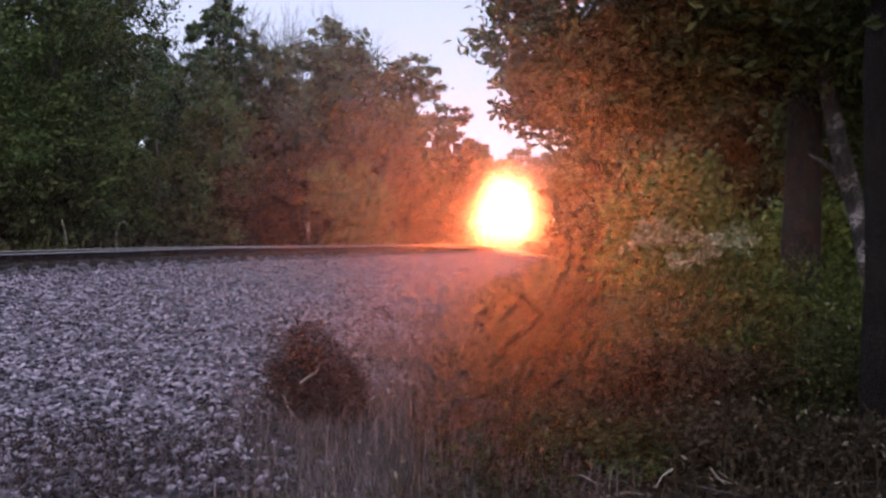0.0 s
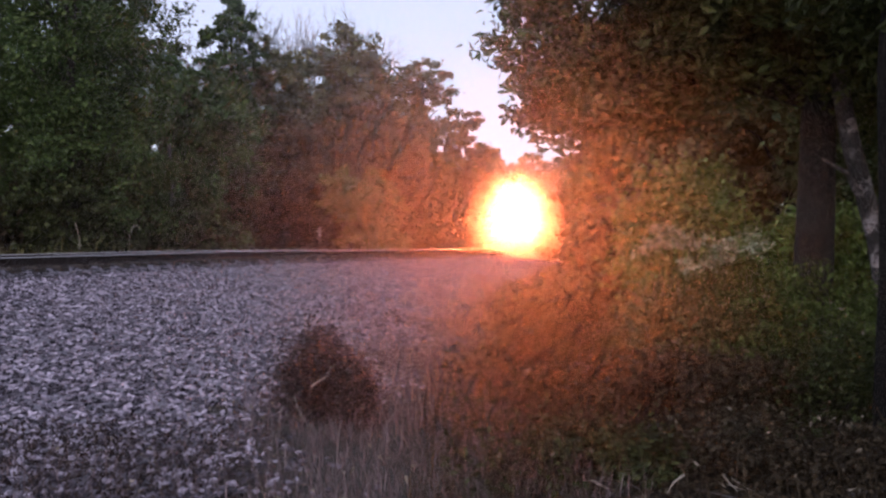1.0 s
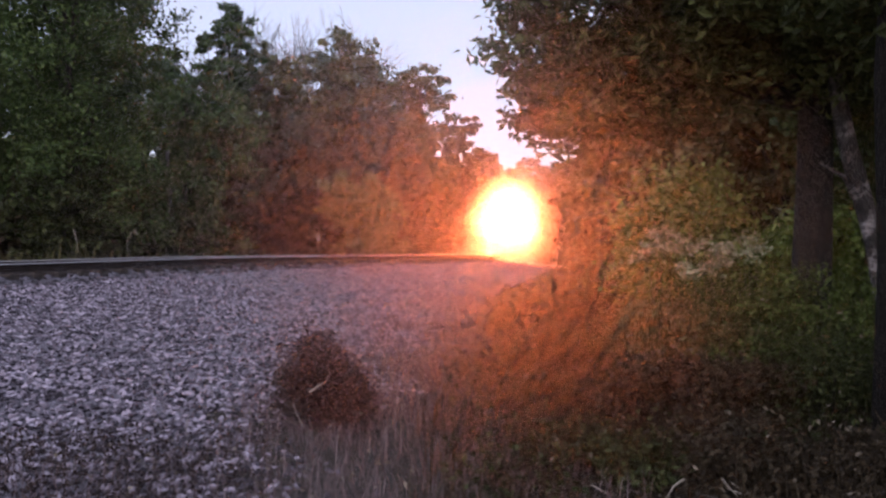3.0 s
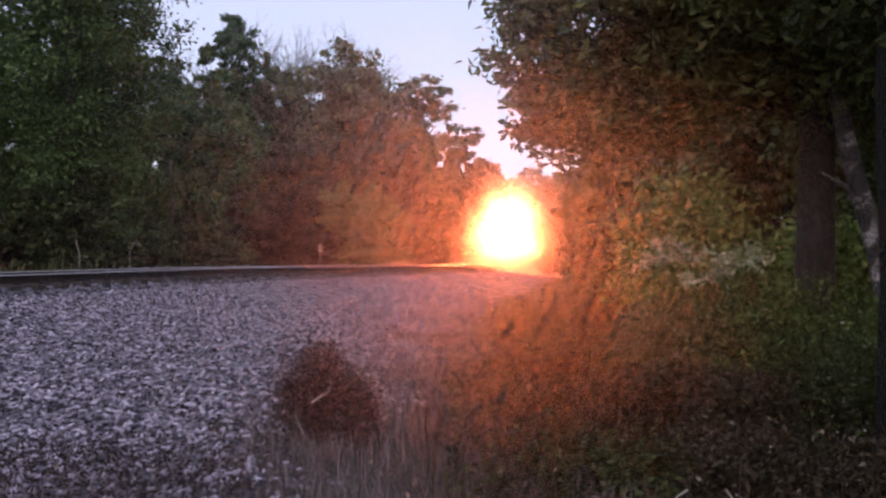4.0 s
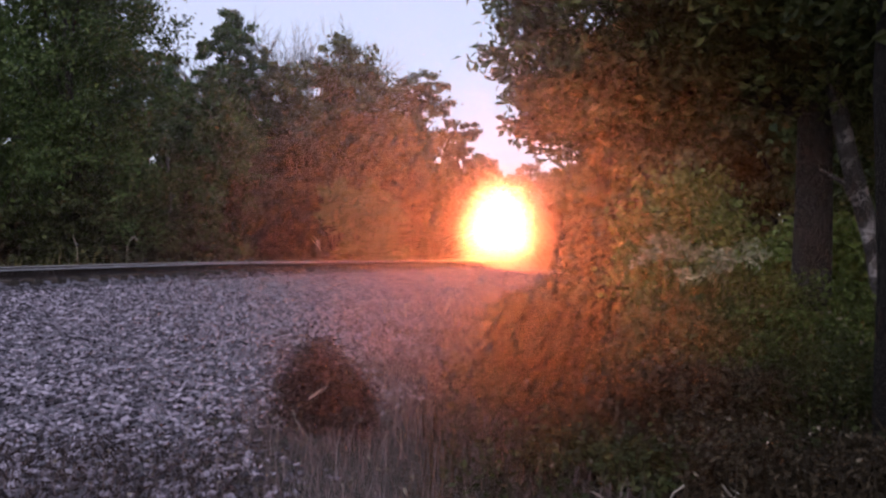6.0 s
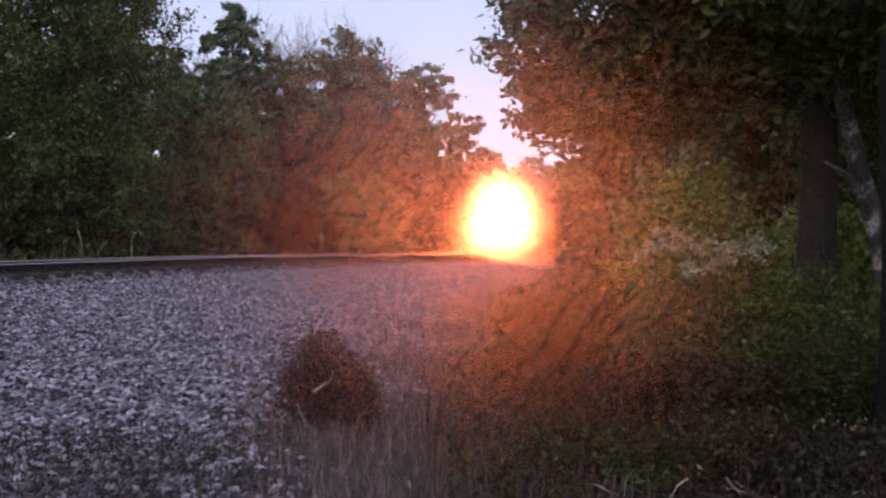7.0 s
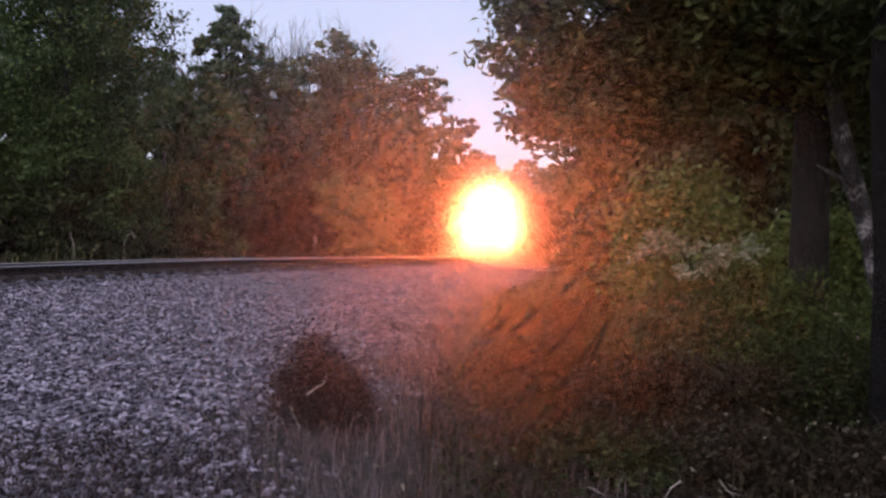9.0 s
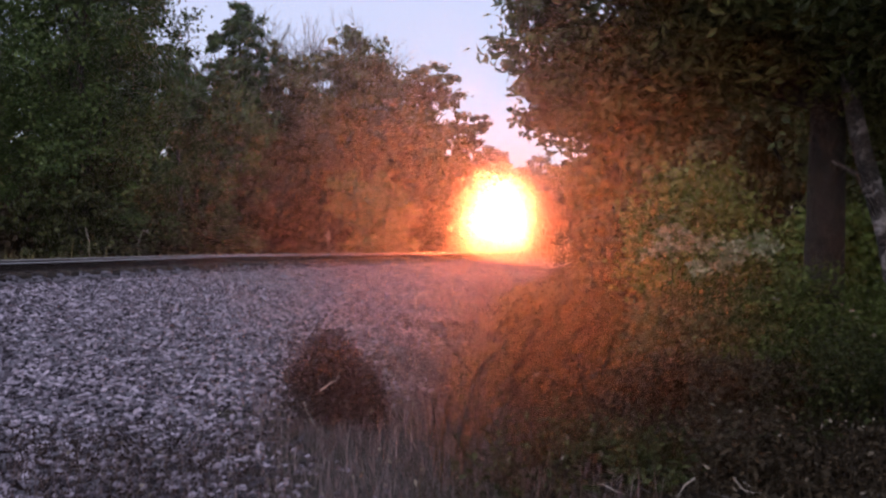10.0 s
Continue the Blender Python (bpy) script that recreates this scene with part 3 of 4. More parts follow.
lean = tagged(new("leaning_tree"), "leaning young tree with pale lichen on its bark", "tree")
lean.location = (4.84, 9.3, plant(4.84, 9.3))
link_mesh("trunk", *tube([(0.1, 0, 0), (0.05, 0, 0.9), (-0.12, 0, 1.8), (-0.38, 0.05, 2.8), (-0.55, 0.1, 3.8), (-0.6, 0.2, 5.0)], [0.15, 0.115, 0.105, 0.10, 0.08, 0.04], 12), PALE_BARK, lean, smooth=True)
link_mesh("limb", *tube([(-0.2, 0, 2.0), (-0.45, -0.05, 2.45), (-0.75, -0.1, 2.6)], [0.05, 0.035, 0.012], 7), PALE_BARK, lean, smooth=True)
link_mesh("crown", *foliage([(-0.5, 0.2, 4.6, 1.0, 1.0, 0.9), (-0.1, 0, 5.3, 0.9, 0.9, 0.8)], 5000, 0.11, 0.2, 22, slim=0.27), OAK, lean)

edge_tree = tagged(new("slim_tree"), "slim dark tree at the edge of the verge", "tree")
edge_tree.location = (3.45, 6.5, plant(3.45, 6.5))
link_mesh("trunk", *tube([(0, 0, 0), (0.02, 0, 1.5), (-0.02, 0, 3.0), (0.05, 0, 5.0)], [0.16, 0.13, 0.12, 0.08], 12), SHADED_BARK, edge_tree, smooth=True)
for a in range(3):
    link_mesh("limb", *tube([(0, 0, 3.2 + a * 0.4), (0.3 * math.cos(a * 2), 0.3 * math.sin(a * 2), 3.8 + a * 0.4), (0.8 * math.cos(a * 2), 0.8 * math.sin(a * 2), 4.2 + a * 0.4)], [0.05, 0.035, 0.01], 6), BARK, edge_tree, smooth=True)
link_mesh("crown", *foliage([(0.3, 0.1, 4.0, 1.0, 1.0, 0.7), (0.9, 0.3, 4.3, 1.0, 1.0, 0.8), (-0.2, 0.2, 5.0, 1.2, 1.2, 0.9)], 9000, 0.11, 0.2, 22, slim=0.27), WEED, edge_tree)
# Unseen trees beside and behind the camera, added to shade the near verge.
for k, (x, y) in enumerate(((7.4, 5.6), (9.2, 9.0), (4.4, -2.2), (4.7, 1.5))):
    tree(x, y, 9.5, 5.6, 3.0, 7000, 0.2, OAK, "unseen broadleaf tree added to shade the near verge", 150 + k, 5, 0.17, 11)
tree(11.0, 18.5, 9.0, 6.0, 0.2, 12000, 0.18, OAK, "dark broadleaf tree deeper in the woods", 79, 5, 0.16, 12)
tree(8.0, 12.6, 7.0, 3.6, 0.2, 12000, 0.15, OAK, "dark broadleaf tree deeper in the woods", 80, 4, 0.12, 11)
tree(9.0, 15.0, 9.0, 5.0, 0.4, 16000, 0.17, OAK, "dark broadleaf tree deeper in the woods", 71, 5, 0.16, 12)
tree(7.0, 17.0, 9.0, 5.0, 0.3, 16000, 0.17, OLIVE, "dark broadleaf tree deeper in the woods", 72, 4, 0.16, 12)
tree(6.2, 21.0, 7.0, 4.2, 0.3, 14000, 0.18, OLIVE, "dark broadleaf tree deeper in the woods", 73, 4, 0.14, 10)
# The next two trees are added to screen the oak from the lamps.
tree(5.8, 31.0, 7.0, 2.7, 0.0, 11000, 0.16, BROWN, "slender dark tree added to keep the headlights off the oak", 77, 3, 0.1, 10)
tree(4.7, 24.0, 5.4, 2.3, 0.0, 9000, 0.14, OLIVE, "slender dark tree added to keep the headlights off the oak", 78, 2.6, 0.09, 9)
tree(9.6, 30.0, 9.0, 6.5, 0.0, 14000, 0.22, BROWN, "dark broadleaf tree deeper in the woods", 74, 5, 0.16, 10)
tree(14.0, 44.0, 10.0, 7.0, 0.0, 14000, 0.26, BROWN, "dark broadleaf tree deeper in the woods", 75, 6, 0.16, 10)
tree(13.5, 68.0, 10.5, 7.0, -0.2, 14000, 0.26, BROWN, "dark broadleaf tree deeper in the woods", 76, 6, 0.16, 10)


made_shrubs = []


def shrub(x, y, height, width, n, leaf, mat, label, seed, name="shrub", category="shrub", depth=None, blobs=7, stems=9, tight=0.2, slim=0.32, heads=False):
    r = np.random.default_rng(seed)
    z0 = plant(x, y)
    e = tagged(new(name), label, category)
    made_shrubs.append(e)
    e.location = (x, y, z0)
    depth = depth or width
    B, S = [], []
    for k in range(blobs):
        a, q = k * 2.4, math.sqrt((k + 0.4) / blobs)
        c = np.array([math.cos(a) * q * width * 0.33, math.sin(a) * q * depth * 0.33, height * (r.uniform(0.82, 0.98) if heads else r.uniform(0.32, 0.78) * (1 - 0.25 * q))])
        B.append((*c, width * 0.24, depth * 0.24, height * (0.06 if heads else 0.27)))
    for k in range(stems):
        c = np.array(B[k % blobs][:3]) + r.normal(size=3) * width * 0.06
        q = np.linspace(0, 1, 5)[:, None]
        S.append(tube(np.array([r.uniform(-0.1, 0.1), r.uniform(-0.1, 0.1), -0.05]) * (1 - q) + c * q ** np.array([1.4, 1.4, 0.8]), np.linspace(0.006 if heads else 0.018, 0.002 if heads else 0.004, 5), 5))
    for V, Fs in S[:stems if stems < 10 else 8]:
        link_mesh("stem", V, Fs, WEED if heads else BARK, e, smooth=True)
    if stems >= 10:
        tagged(link_mesh("twigwork", *tubes(S[8:]), BARK, e, smooth=True), kind="stuff")
    link_mesh("foliage", *foliage(B, n, leaf, tight, slim=slim), mat, e)
    return e


# undergrowth on the near side
UNDER = "undergrowth beside the line"
shrub(4.0, 13.8, 3.3, 2.6, 9000, 0.12, FRESH, "light green shrub under the oak", 51, blobs=9)
shrub(3.7, 12.3, 2.7, 2.2, 8000, 0.10, FRESH, "light green shrub under the oak", 66, blobs=10)
shrub(2.9, 14.4, 3.0, 1.9, 7000, 0.12, BROWN, "brownish shrub at the foot of the ballast slope", 52, blobs=8)
shrub(5.2, 12.2, 2.6, 2.2, 7000, 0.12, FRESH, "light green shrub under the oak", 57, blobs=8)
shrub(3.9, 17.0, 1.7, 2.2, 7000, 0.12, BROWN, "brownish shrub at the foot of the ballast slope", 58, blobs=8)
shrub(5.2, 23.0, 1.7, 2.4, 7000, 0.13, BROWN, "brownish shrub at the foot of the ballast slope", 59, blobs=8)
shrub(6.7, 12.6, 3.4, 2.8, 9000, 0.12, OAK, "dark green shrub behind the oak", 64, blobs=10)
shrub(8.0, 14.5, 3.6, 3.0, 9000, 0.13, OAK, "dark green shrub behind the oak", 65, blobs=10)
LOW = "low weedy shrub on the verge, glow and shade in its leaf colour"
for k, (x, y, h, w) in enumerate(((1.25, 9.6, 0.95, 1.8), (2.4, 9.4, 1.35, 2.0), (3.5, 9.0, 1.55, 2.0), (4.5, 8.4, 1.6, 1.8), (1.2, 7.8, 0.6, 1.5), (2.3, 7.6, 0.85, 1.8), (3.4, 7.4, 1.2, 1.8),
                                  (5.3, 9.6, 1.7, 2.0), (1.5, 12.0, 1.2, 1.8), (1.4, 15.0, 1.0, 1.8), (2.2, 6.3, 0.5, 1.6), (1.2, 6.4, 0.35, 1.4), (2.9, 5.9, 0.5, 1.3), (3.1, 10.6, 1.5, 1.8))):
    # Leaf colour by place: brown takes the headlight glow, nearest ones take the shade.
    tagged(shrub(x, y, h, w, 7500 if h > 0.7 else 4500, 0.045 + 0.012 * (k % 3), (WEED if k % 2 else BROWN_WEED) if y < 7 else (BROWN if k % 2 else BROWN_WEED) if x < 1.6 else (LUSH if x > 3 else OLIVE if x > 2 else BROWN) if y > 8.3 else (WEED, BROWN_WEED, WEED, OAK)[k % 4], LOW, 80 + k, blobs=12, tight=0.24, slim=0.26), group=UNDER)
    here = made_shrubs[-1]
    q = rng.normal(size=(45, 2)) * w * 0.24
    tops = h * 0.95 * np.clip(1 - (q ** 2).sum(1) / (w * 0.62) ** 2, 0.15, 1) * rng.uniform(0.75, 1.08, 45)
    link_mesh("dead_leaf_scatter", *leaves(np.stack([q[:, 0], q[:, 1], tops], -1), 0.05, slim=0.24), STRAW, here)["kind"] = "stuff"
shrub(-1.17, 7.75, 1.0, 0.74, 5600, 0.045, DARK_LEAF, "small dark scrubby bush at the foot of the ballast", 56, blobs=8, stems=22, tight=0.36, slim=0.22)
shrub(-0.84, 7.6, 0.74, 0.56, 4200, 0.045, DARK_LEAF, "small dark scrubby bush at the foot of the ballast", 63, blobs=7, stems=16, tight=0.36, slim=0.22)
for k, (x, y) in enumerate(((2.25, 8.9), (2.5, 9.1), (2.72, 8.8), (2.95, 9.0), (3.15, 8.9))):
    shrub(x, y, 1.80 + 0.06 * math.sin(k * 2), 0.62, 240, 0.055, BLOSSOM, "tall weed with pale seed heads", 110 + k, "weed", "weed", blobs=5, stems=7, tight=0.3, heads=True)
for k, (sd, y) in enumerate(((8.6, 24.0), (2.9, 50.0), (2.7, 54.5), (3.9, 58.0), (7.8, 29.0), (7.7, 34.0), (7.2, 39.0), (7.0, 45.0), (6.6, 52.0), (8.8, 20.0))):
    x, yy = along(sd, y)
    shrub(float(x), float(yy), 0.95 + 0.12 * math.sin(k * 1.7), 2.6, 4000, 0.09, BROWN, "low brownish scrub along the foot of the ballast", 170 + k, blobs=9)


# ---------------------------------------------------------------- grasses and loose stems
def blades(x, y, height, width, mat, name, label, lean=0.35):
    n = len(x)
    z = ground_z(x, y) - 0.02
    a = rng.uniform(0, 2 * np.pi, n)
    d = np.stack([np.cos(a), np.sin(a), np.zeros(n)], -1) * (height * lean * rng.uniform(0.2, 1.4, n))[:, None]
    side = np.stack([-np.sin(a), np.cos(a), np.zeros(n)], -1) * (width * rng.uniform(0.6, 1.3, n))[:, None]
    b = np.stack([x, y, z], -1)
    m, tip = b + d * 0.3 + np.array([0, 0, 1]) * (height * 0.6)[:, None], b + d + np.array([0, 0, 1]) * (height * rng.uniform(0.75, 1.0, n))[:, None]
    V = np.stack([b - side, b + side, m - side * 0.7, m + side * 0.7, tip], 1).reshape(-1, 3)
    o = np.arange(n)[:, None] * 5
    Fs = np.concatenate([o + (0, 1, 3), o + (0, 3, 2), o + (2, 3, 4)], 1).reshape(-1, 3)
    return tagged(link_mesh(name, V, Fs, mat), label, "grass", kind="stuff")


def scatter(n, test, x0, x1, y0, y1):
    x, y = rng.uniform(x0, x1, n), rng.uniform(y0, y1, n)
    patch = np.sin(x * 3.1 + np.cos(y * 2.3)) * np.cos(y * 1.9 + x) * 0.5 + 0.5
    keep = test(x, y) & (rng.uniform(0, 1, n) < 0.35 + 0.65 * patch)
    return x[keep], y[keep]


x, y = scatter(75000, lambda x, y: (beside(x, y) > 8.3 - 2.4 * np.clip((y - 7) / 8, 0, 1) - 1.6 * np.clip((y - 15) / 20, 0, 1) + 0.4 * np.sin(y * 2) + 0.3 * np.sin(x * 5)) & (beside(x, y) < 11.8) & (x < 2.0), -4, 2, 4.5, 34)
blades(x, y, rng.uniform(0.06, 0.34, len(x)) * rng.uniform(0.5, 1, len(x)), 0.003, STRAW_VEILED, "dry_grass", "thin dry grass on the foot of the slope, tinted pink for the lamp glow", 0.9)
x, y = scatter(900, lambda x, y: (beside(x, y) > 6.5) & (beside(x, y) < 10.5), -4, 3, 4.8, 30)
blades(x, y, rng.uniform(0.1, 0.4, len(x)), 0.003, STRAW, "straw", "scattered pale dry straw stems", 1.2)
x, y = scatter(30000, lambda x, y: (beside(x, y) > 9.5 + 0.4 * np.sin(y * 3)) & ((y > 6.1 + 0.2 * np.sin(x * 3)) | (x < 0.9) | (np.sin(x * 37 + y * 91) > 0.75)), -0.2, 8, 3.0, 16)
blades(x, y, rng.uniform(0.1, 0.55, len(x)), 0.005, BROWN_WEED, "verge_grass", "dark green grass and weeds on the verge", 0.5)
x, y = scatter(60000, lambda x, y: (beside(x, y) < -3.2) & (beside(x, y) > -12), -26, 4, 12, 75)
blades(x, y, rng.uniform(0.3, 1.1, len(x)), 0.012, OLIVE, "far_verge_grass", "tall dark weeds along the far side of the track", 0.4)

x, y = scatter(16000, lambda x, y: (beside(x, y) > 9.2) & (x * x + y * y > 1.5), -9, 9, -12, 4)
blades(x, y, rng.uniform(0.05, 0.25, len(x)), 0.006, BROWN_WEED, "verge_grass", "short trodden grass on the verge", 0.6)

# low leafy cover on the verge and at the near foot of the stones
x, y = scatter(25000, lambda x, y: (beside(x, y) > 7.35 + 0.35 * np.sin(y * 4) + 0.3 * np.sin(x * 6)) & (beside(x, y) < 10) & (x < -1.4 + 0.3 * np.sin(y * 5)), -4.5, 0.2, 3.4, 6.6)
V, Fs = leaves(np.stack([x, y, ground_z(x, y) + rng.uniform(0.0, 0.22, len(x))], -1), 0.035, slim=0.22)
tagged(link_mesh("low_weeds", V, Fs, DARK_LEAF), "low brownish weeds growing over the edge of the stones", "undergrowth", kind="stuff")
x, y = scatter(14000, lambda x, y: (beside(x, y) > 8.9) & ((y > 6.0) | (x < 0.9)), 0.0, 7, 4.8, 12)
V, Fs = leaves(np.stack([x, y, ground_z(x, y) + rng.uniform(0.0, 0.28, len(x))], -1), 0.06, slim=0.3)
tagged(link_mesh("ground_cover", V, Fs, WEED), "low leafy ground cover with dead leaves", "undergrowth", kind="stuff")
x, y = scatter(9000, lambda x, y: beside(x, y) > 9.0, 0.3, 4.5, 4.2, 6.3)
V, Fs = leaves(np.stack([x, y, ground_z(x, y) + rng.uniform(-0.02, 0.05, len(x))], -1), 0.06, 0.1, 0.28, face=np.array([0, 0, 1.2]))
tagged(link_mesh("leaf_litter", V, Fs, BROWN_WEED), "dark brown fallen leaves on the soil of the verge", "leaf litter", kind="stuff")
x, y = scatter(1500, lambda x, y: beside(x, y) > 7.6, -2.5, 5, 4.8, 12)
V, Fs = leaves(np.stack([x, y, ground_z(x, y) + rng.uniform(0.0, 0.22, len(x))], -1), 0.044, slim=0.26)
tagged(link_mesh("leaf_litter", V, Fs, STRAW), "pale dead leaves lying in the weeds", "leaf litter", kind="stuff")

for name, label, pts, r in (
        ("stick", "pale broken stick caught in the small shrub", [(-1.12, 7.20, 0.33), (-1.04, 7.18, 0.39), (-0.98, 7.18, 0.42), (-0.95, 7.2, 0.51)], 0.009),
        ("stick", "bent dry stick lying at the edge of the stones", [(-1.28, 7.3, 0.22), (-1.23, 7.2, 0.14), (-1.16, 7.12, 0.06), (-1.07, 7.05, 0.0)], 0.004),
        ("dry_stem", "curled pale dead stem on the slope", [(-0.75, 17.0, 0.22), (-0.72, 16.9, 0.48), (-0.55, 16.9, 0.56), (-0.38, 16.9, 0.42), (-0.30, 16.9, 0.28)], 0.026),
        ("dry_stem", "curled pale dead stem on the slope", [(0.26, 16.9, 0.52), (0.2, 16.9, 0.58), (0.1, 16.9, 0.42), (0.05, 17.0, 0.2)], 0.03),
        ("dry_stem", "curled pale dead stem beyond the track", [(-7.86, 22.0, 1.80), (-7.92, 22.0, 1.9), (-8.02, 22.0, 1.86), (-8.12, 22.0, 1.65), (-8.14, 22.0, 0.75)], 0.014),
        ("dry_stem", "slanting pale dead stem beyond the track", [(-9.52, 22.0, 1.95), (-9.42, 22.0, 1.6), (-9.38, 22.0, 0.75)], 0.011),
        ("dry_stem", "broad pale dead blade in the verge weeds", [(1.50, 5.26, 0.13), (1.44, 5.28, 0.08), (1.40, 5.3, 0.0)], 0.009),
        ("dry_stem", "broad pale dead blade in the verge weeds", [(1.75, 5.3, 0.12), (1.79, 5.33, 0.07), (1.86, 5.35, 0.0)], 0.009)):
    tagged(link_mesh(name, *tube(pts, np.linspace(r, r * 0.2, len(pts)), 6), DEADWOOD, smooth=True), label, "stick" if name == "stick" else "dead plant")

for k in range(16):
    x, y, a, ln = rng.uniform(0.7, 3.0), rng.uniform(5.3, 6.2), rng.uniform(0, 3.14), rng.uniform(0.12, 0.4)
    z = float(ground_z(x, y))
    pts = [(x - math.cos(a) * ln / 2, y - math.sin(a) * ln / 2, z + 0.0), (x, y, z + 0.03), (x + math.cos(a) * ln / 2, y + math.sin(a) * ln / 2, z + rng.uniform(0.0, 0.08))]
    tagged(link_mesh("twig", *tube(pts, [0.007, 0.006, 0.003], 5), DEADWOOD if k % 5 == 0 else SNAG, smooth=True), "dry fallen twig on the brown soil of the verge", "twig", "fallen twigs on the verge")

# small white marker on a post on the far side of the track
mx, my = -4.94, 34.0
mark = tagged(new("marker_post"), "short dark post with a small white marker plate", "marker post")
mark.location = (float(mx), float(my), plant(mx, my))
part("post", box(bmesh.new(), -0.05, 0.05, -0.05, 0.05, 0, 1.25, 0.01), TIMBER, mark)
part("plate", box(bmesh.new(), -0.05, 0.05, -0.075, -0.055, 0.98, 1.32, 0.008), WHITE_STEEL, mark, "weathered white plate")

# ---------------------------------------------------------------- ballast stones
ico = bmesh.new()
bmesh.ops.create_icosphere(ico, subdivisions=1, radius=1.0)
IV = np.array([v.co for v in ico.verts])
IF = np.array([[v.index for v in f.verts] for f in ico.faces])
ico.free()


OV = np.array([(1, 0, 0), (0, 1, 0), (-1, 0, 0), (0, -1, 0), (0, 0, 1), (0, 0, -1)], float)
OF = np.array([(0, 1, 4), (1, 2, 4), (2, 3, 4), (3, 0, 4), (1, 0, 5), (2, 1, 5), (3, 2, 5), (0, 3, 5)])


def rocks(x, y, size, mat, name, label, IV=IV, IF=IF):
    n = len(x)
    g = np.eye(3)[None] + rng.normal(size=(n, 3, 3)) * 0.28
    a = rng.uniform(0, 6.283, n)
    turn = np.zeros((n, 3, 3))
    turn[:, 0, 0], turn[:, 1, 1], turn[:, 0, 1], turn[:, 1, 0], turn[:, 2, 2] = np.cos(a), np.cos(a), -np.sin(a), np.sin(a), 1
    q = np.linalg.qr(g)[0] @ turn
    V = IV[None] * rng.uniform(0.52, 1.25, (n, len(IV), 1)) * np.stack([rng.uniform(0.9, 1.5, n), rng.uniform(0.6, 1.0, n), rng.uniform(0.4, 0.75, n)], -1)[:, None]
    V = np.einsum("nij,nkj->nki", q, V) * size[:, None, None]
    V += np.stack([x, y, ground_z(x, y) + size * rng.uniform(0.0, 0.9, n)], -1)[:, None]
    Fs = (IF[None] + (np.arange(n) * len(IV))[:, None, None]).reshape(-1, 3)
    return tagged(link_mesh(name, V.reshape(-1, 3), Fs, mat), label, "ballast", kind="stuff")


def on_bed(n, u0, u1, s0):
    u_ = rng.uniform(u0, u1, n)
    lim = 8.9 - 1.7 * np.clip((u_ - 9) / 8, 0, 1) - 2.2 * np.clip((u_ - 20) / 25, 0, 1) + 0.5 * np.sin(u_ * 1.7) + rng.normal(size=n) * 0.35
    s_ = s0 + (lim - s0) * rng.uniform(0, 1, n)
    a = np.arctan(slope_of(u_))
    x, y = rail_x(u_) + s_ * np.cos(a), u_ - s_ * np.sin(a)
    keep = (x > -0.57 * y - 0.6) & (y > 4.4) & ~((x > -2.75) & (x < -1.65) & (y > 5.3) & (y < 6.4))
    return x[keep], y[keep]


x, y = on_bed(43000, 4, 19, 0.85)
near = y < 9.5
rocks(x[near], y[near], rng.uniform(0.018, 0.042, near.sum()), STONE, "ballast_stones", "loose angular grey granite ballast stones")
rocks(x[~near], y[~near], rng.uniform(0.02, 0.044, (~near).sum()), STONE, "ballast_stones", "loose angular grey granite ballast stones", OV, OF)
x, y = on_bed(15000, 19, 46, 0.85)
rocks(x, y, rng.uniform(0.02, 0.04, len(x)), STONE, "ballast_stones", "loose angular grey granite ballast stones", OV, OF)

# Strip of darkened stones where the rails' shade falls.
u_, s_ = rng.uniform(6, 48, 16000), rng.uniform(-1.4, 1.0, 16000)
x, y = along(s_, u_)
rocks(x, y, rng.uniform(0.022, 0.045, len(x)), RAIL_SHADE, "ballast_stones", "ballast stones coloured dark for the shade between and beside the rails", OV, OF)

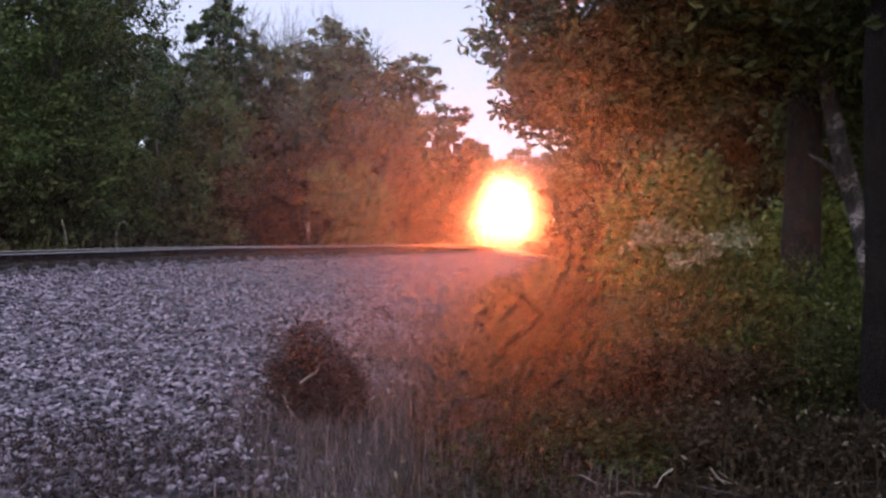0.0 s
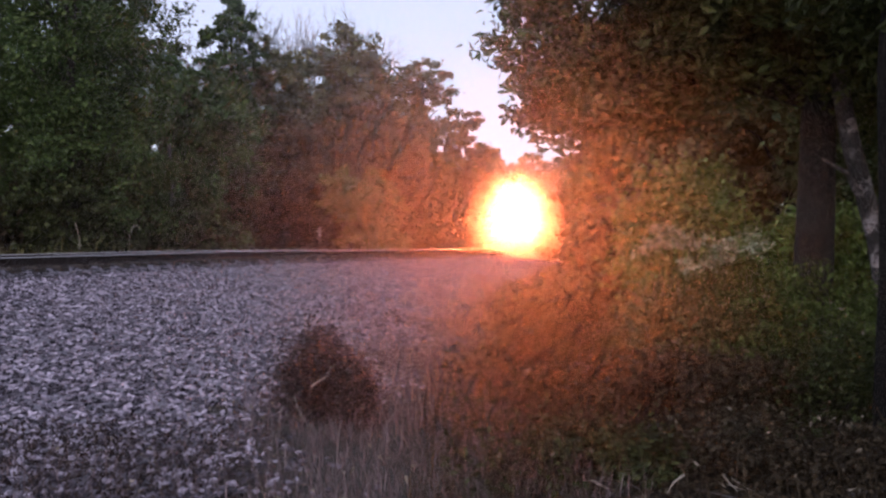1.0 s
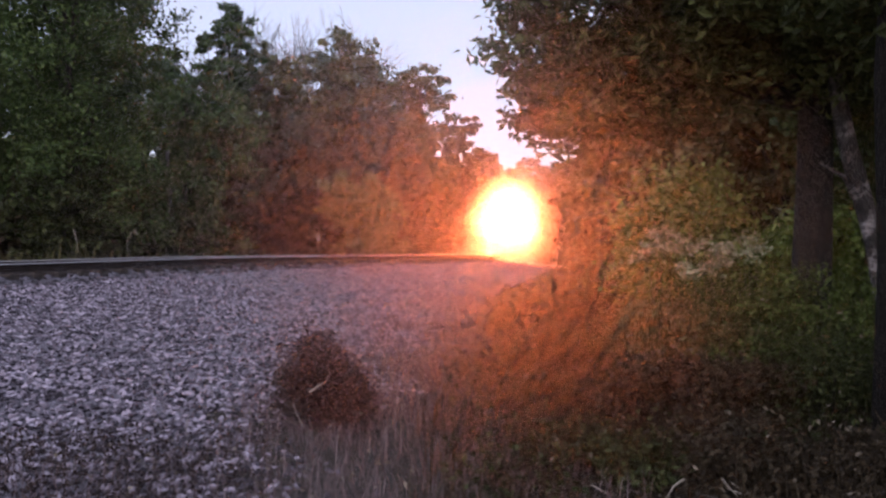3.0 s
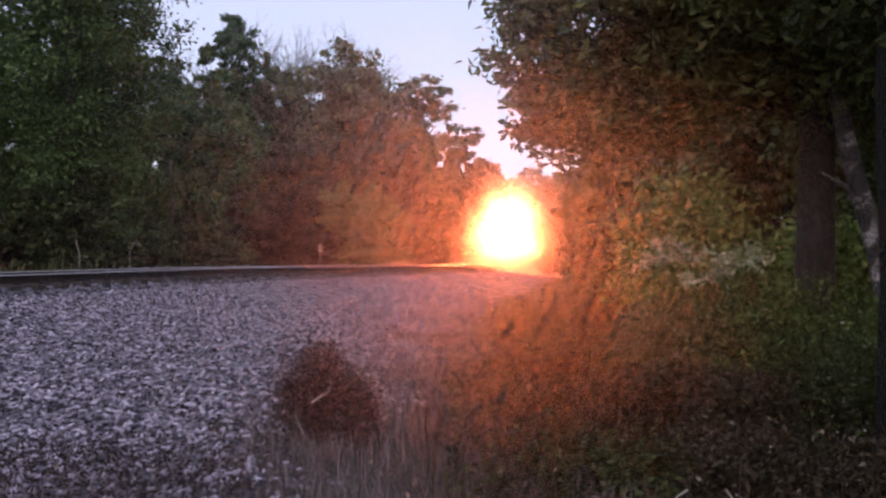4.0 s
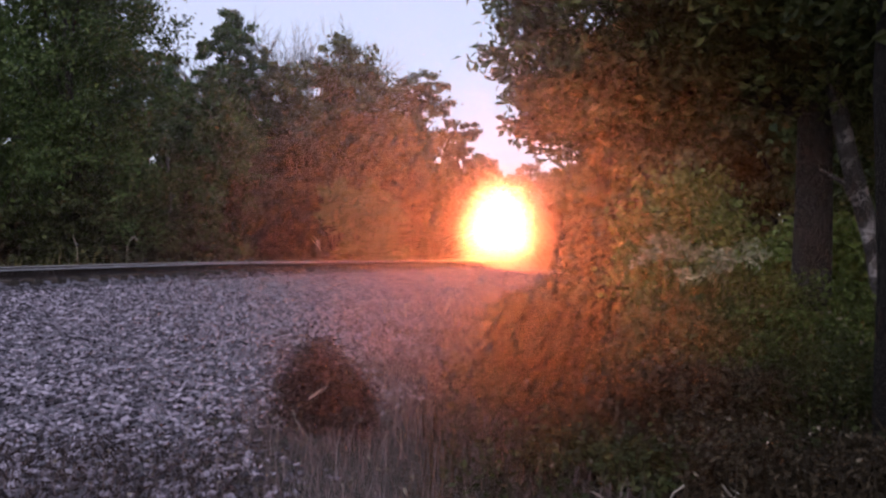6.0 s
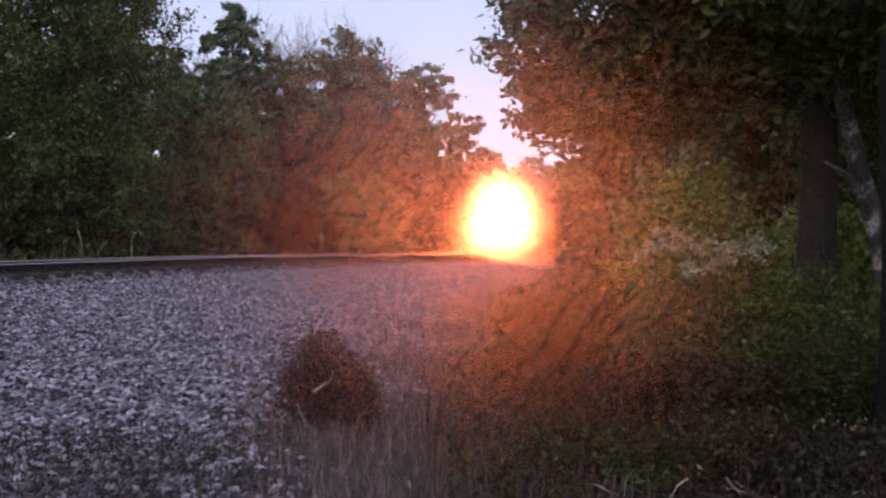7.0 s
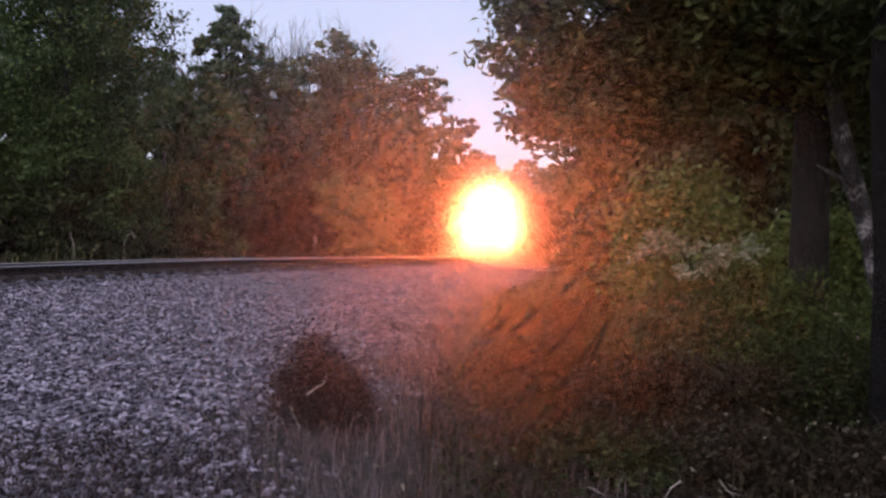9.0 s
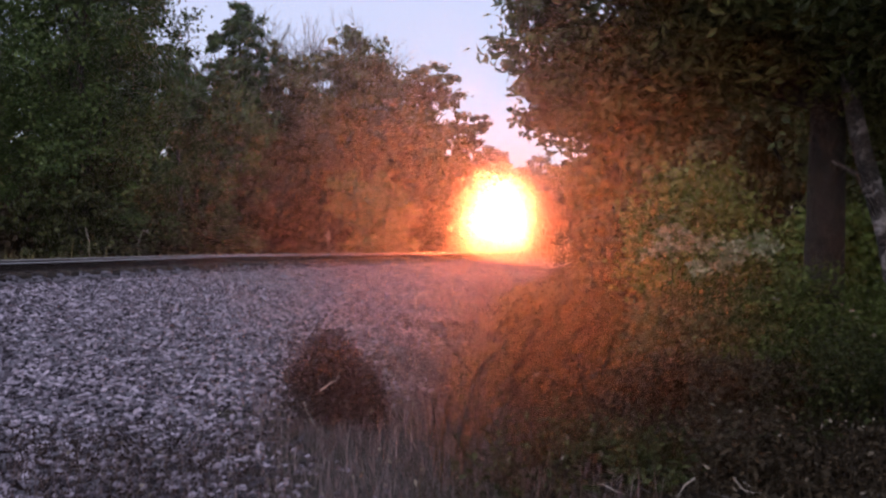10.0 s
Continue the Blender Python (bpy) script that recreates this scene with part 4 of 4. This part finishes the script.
# headlight glare from added clear flakes: a cloud at the locomotive's front, carried along, and a thin layer fitted to
# the camera's view
def glare_flakes(name, at, radius, label, tilt):
    """A small three-sided clear flake at each place, upright and across the way (tilt, 1)."""
    n = len(at)
    a = rng.uniform(0, 2 * np.pi, n)[:, None] + np.array([0, 2.094, 4.189])
    k = np.stack([np.cos(a), rng.normal(size=a.shape) * 0.2 - tilt * np.cos(a), np.sin(a)], -1) * radius
    return tagged(link_mesh(name, (at[:, None] + k).reshape(-1, 3), np.arange(n * 3).reshape(-1, 3), GLARE), label, "mist", kind="stuff")


# The mist object stands in for lens glare around the lamps.
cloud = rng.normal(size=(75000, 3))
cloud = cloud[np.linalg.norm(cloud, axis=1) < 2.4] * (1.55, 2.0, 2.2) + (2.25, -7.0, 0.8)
mist = glare_flakes("mist", cloud[cloud[:, 2] > -0.9], 0.0202, "cloud of added flakes before the locomotive, makes headlight glare", -0.23)
# Layer centred, spread and tilted to fit the camera's line to the lamps.
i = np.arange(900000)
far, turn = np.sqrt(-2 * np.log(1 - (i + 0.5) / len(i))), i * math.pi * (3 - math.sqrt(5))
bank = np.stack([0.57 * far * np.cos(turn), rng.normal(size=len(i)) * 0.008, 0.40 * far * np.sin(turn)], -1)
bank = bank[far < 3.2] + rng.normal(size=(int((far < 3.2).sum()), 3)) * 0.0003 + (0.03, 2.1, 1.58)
glare_flakes("glare_bank", bank, 0.00056, "thin layer of added flakes before the camera, makes headlight glare", 0.085)

# the stones at the near foot of the slope, each its own
variants = []
for k in range(8):
    me = bpy.data.meshes.new("stone")
    Vk = IV * rng.uniform(0.72, 1.12, (len(IV), 1)) * rng.uniform(0.6, 1.1, (1, 3))
    me.from_pydata([tuple(v) for v in Vk], [], [tuple(int(a) for a in f) for f in IF])
    me.materials.append(PIECE)
    variants.append(me)
for k in range(300):
    st = new("stone", variants[k % 8])
    st.parent = bed
    x, y, r = rng.uniform(-2.75, -1.65), rng.uniform(5.3, 6.4), rng.uniform(0.02, 0.044)
    st.matrix_local = Matrix.LocRotScale((x, y, float(ground_z(x, y)) + r * 0.5), Euler(rng.uniform(0, 6.28, 3)), (r, r, r))


# ---------------------------------------------------------------- what moves
def motions():
    rows = []
    for k in range(11):
        y = 56.5 - 0.64 * k
        x, yy = along(-0.7525, y)
        grade = math.degrees(math.atan(float(rail_z(y + 8) - rail_z(y + 2)) / 6.1))
        rows.append((float(k), pose(float(x), float(yy), float(rail_z(y + 3)) + 0.006, grade, 0, -math.degrees(math.atan(float(slope_of(y)))))))
    walk(loco, rows)
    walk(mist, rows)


motions()
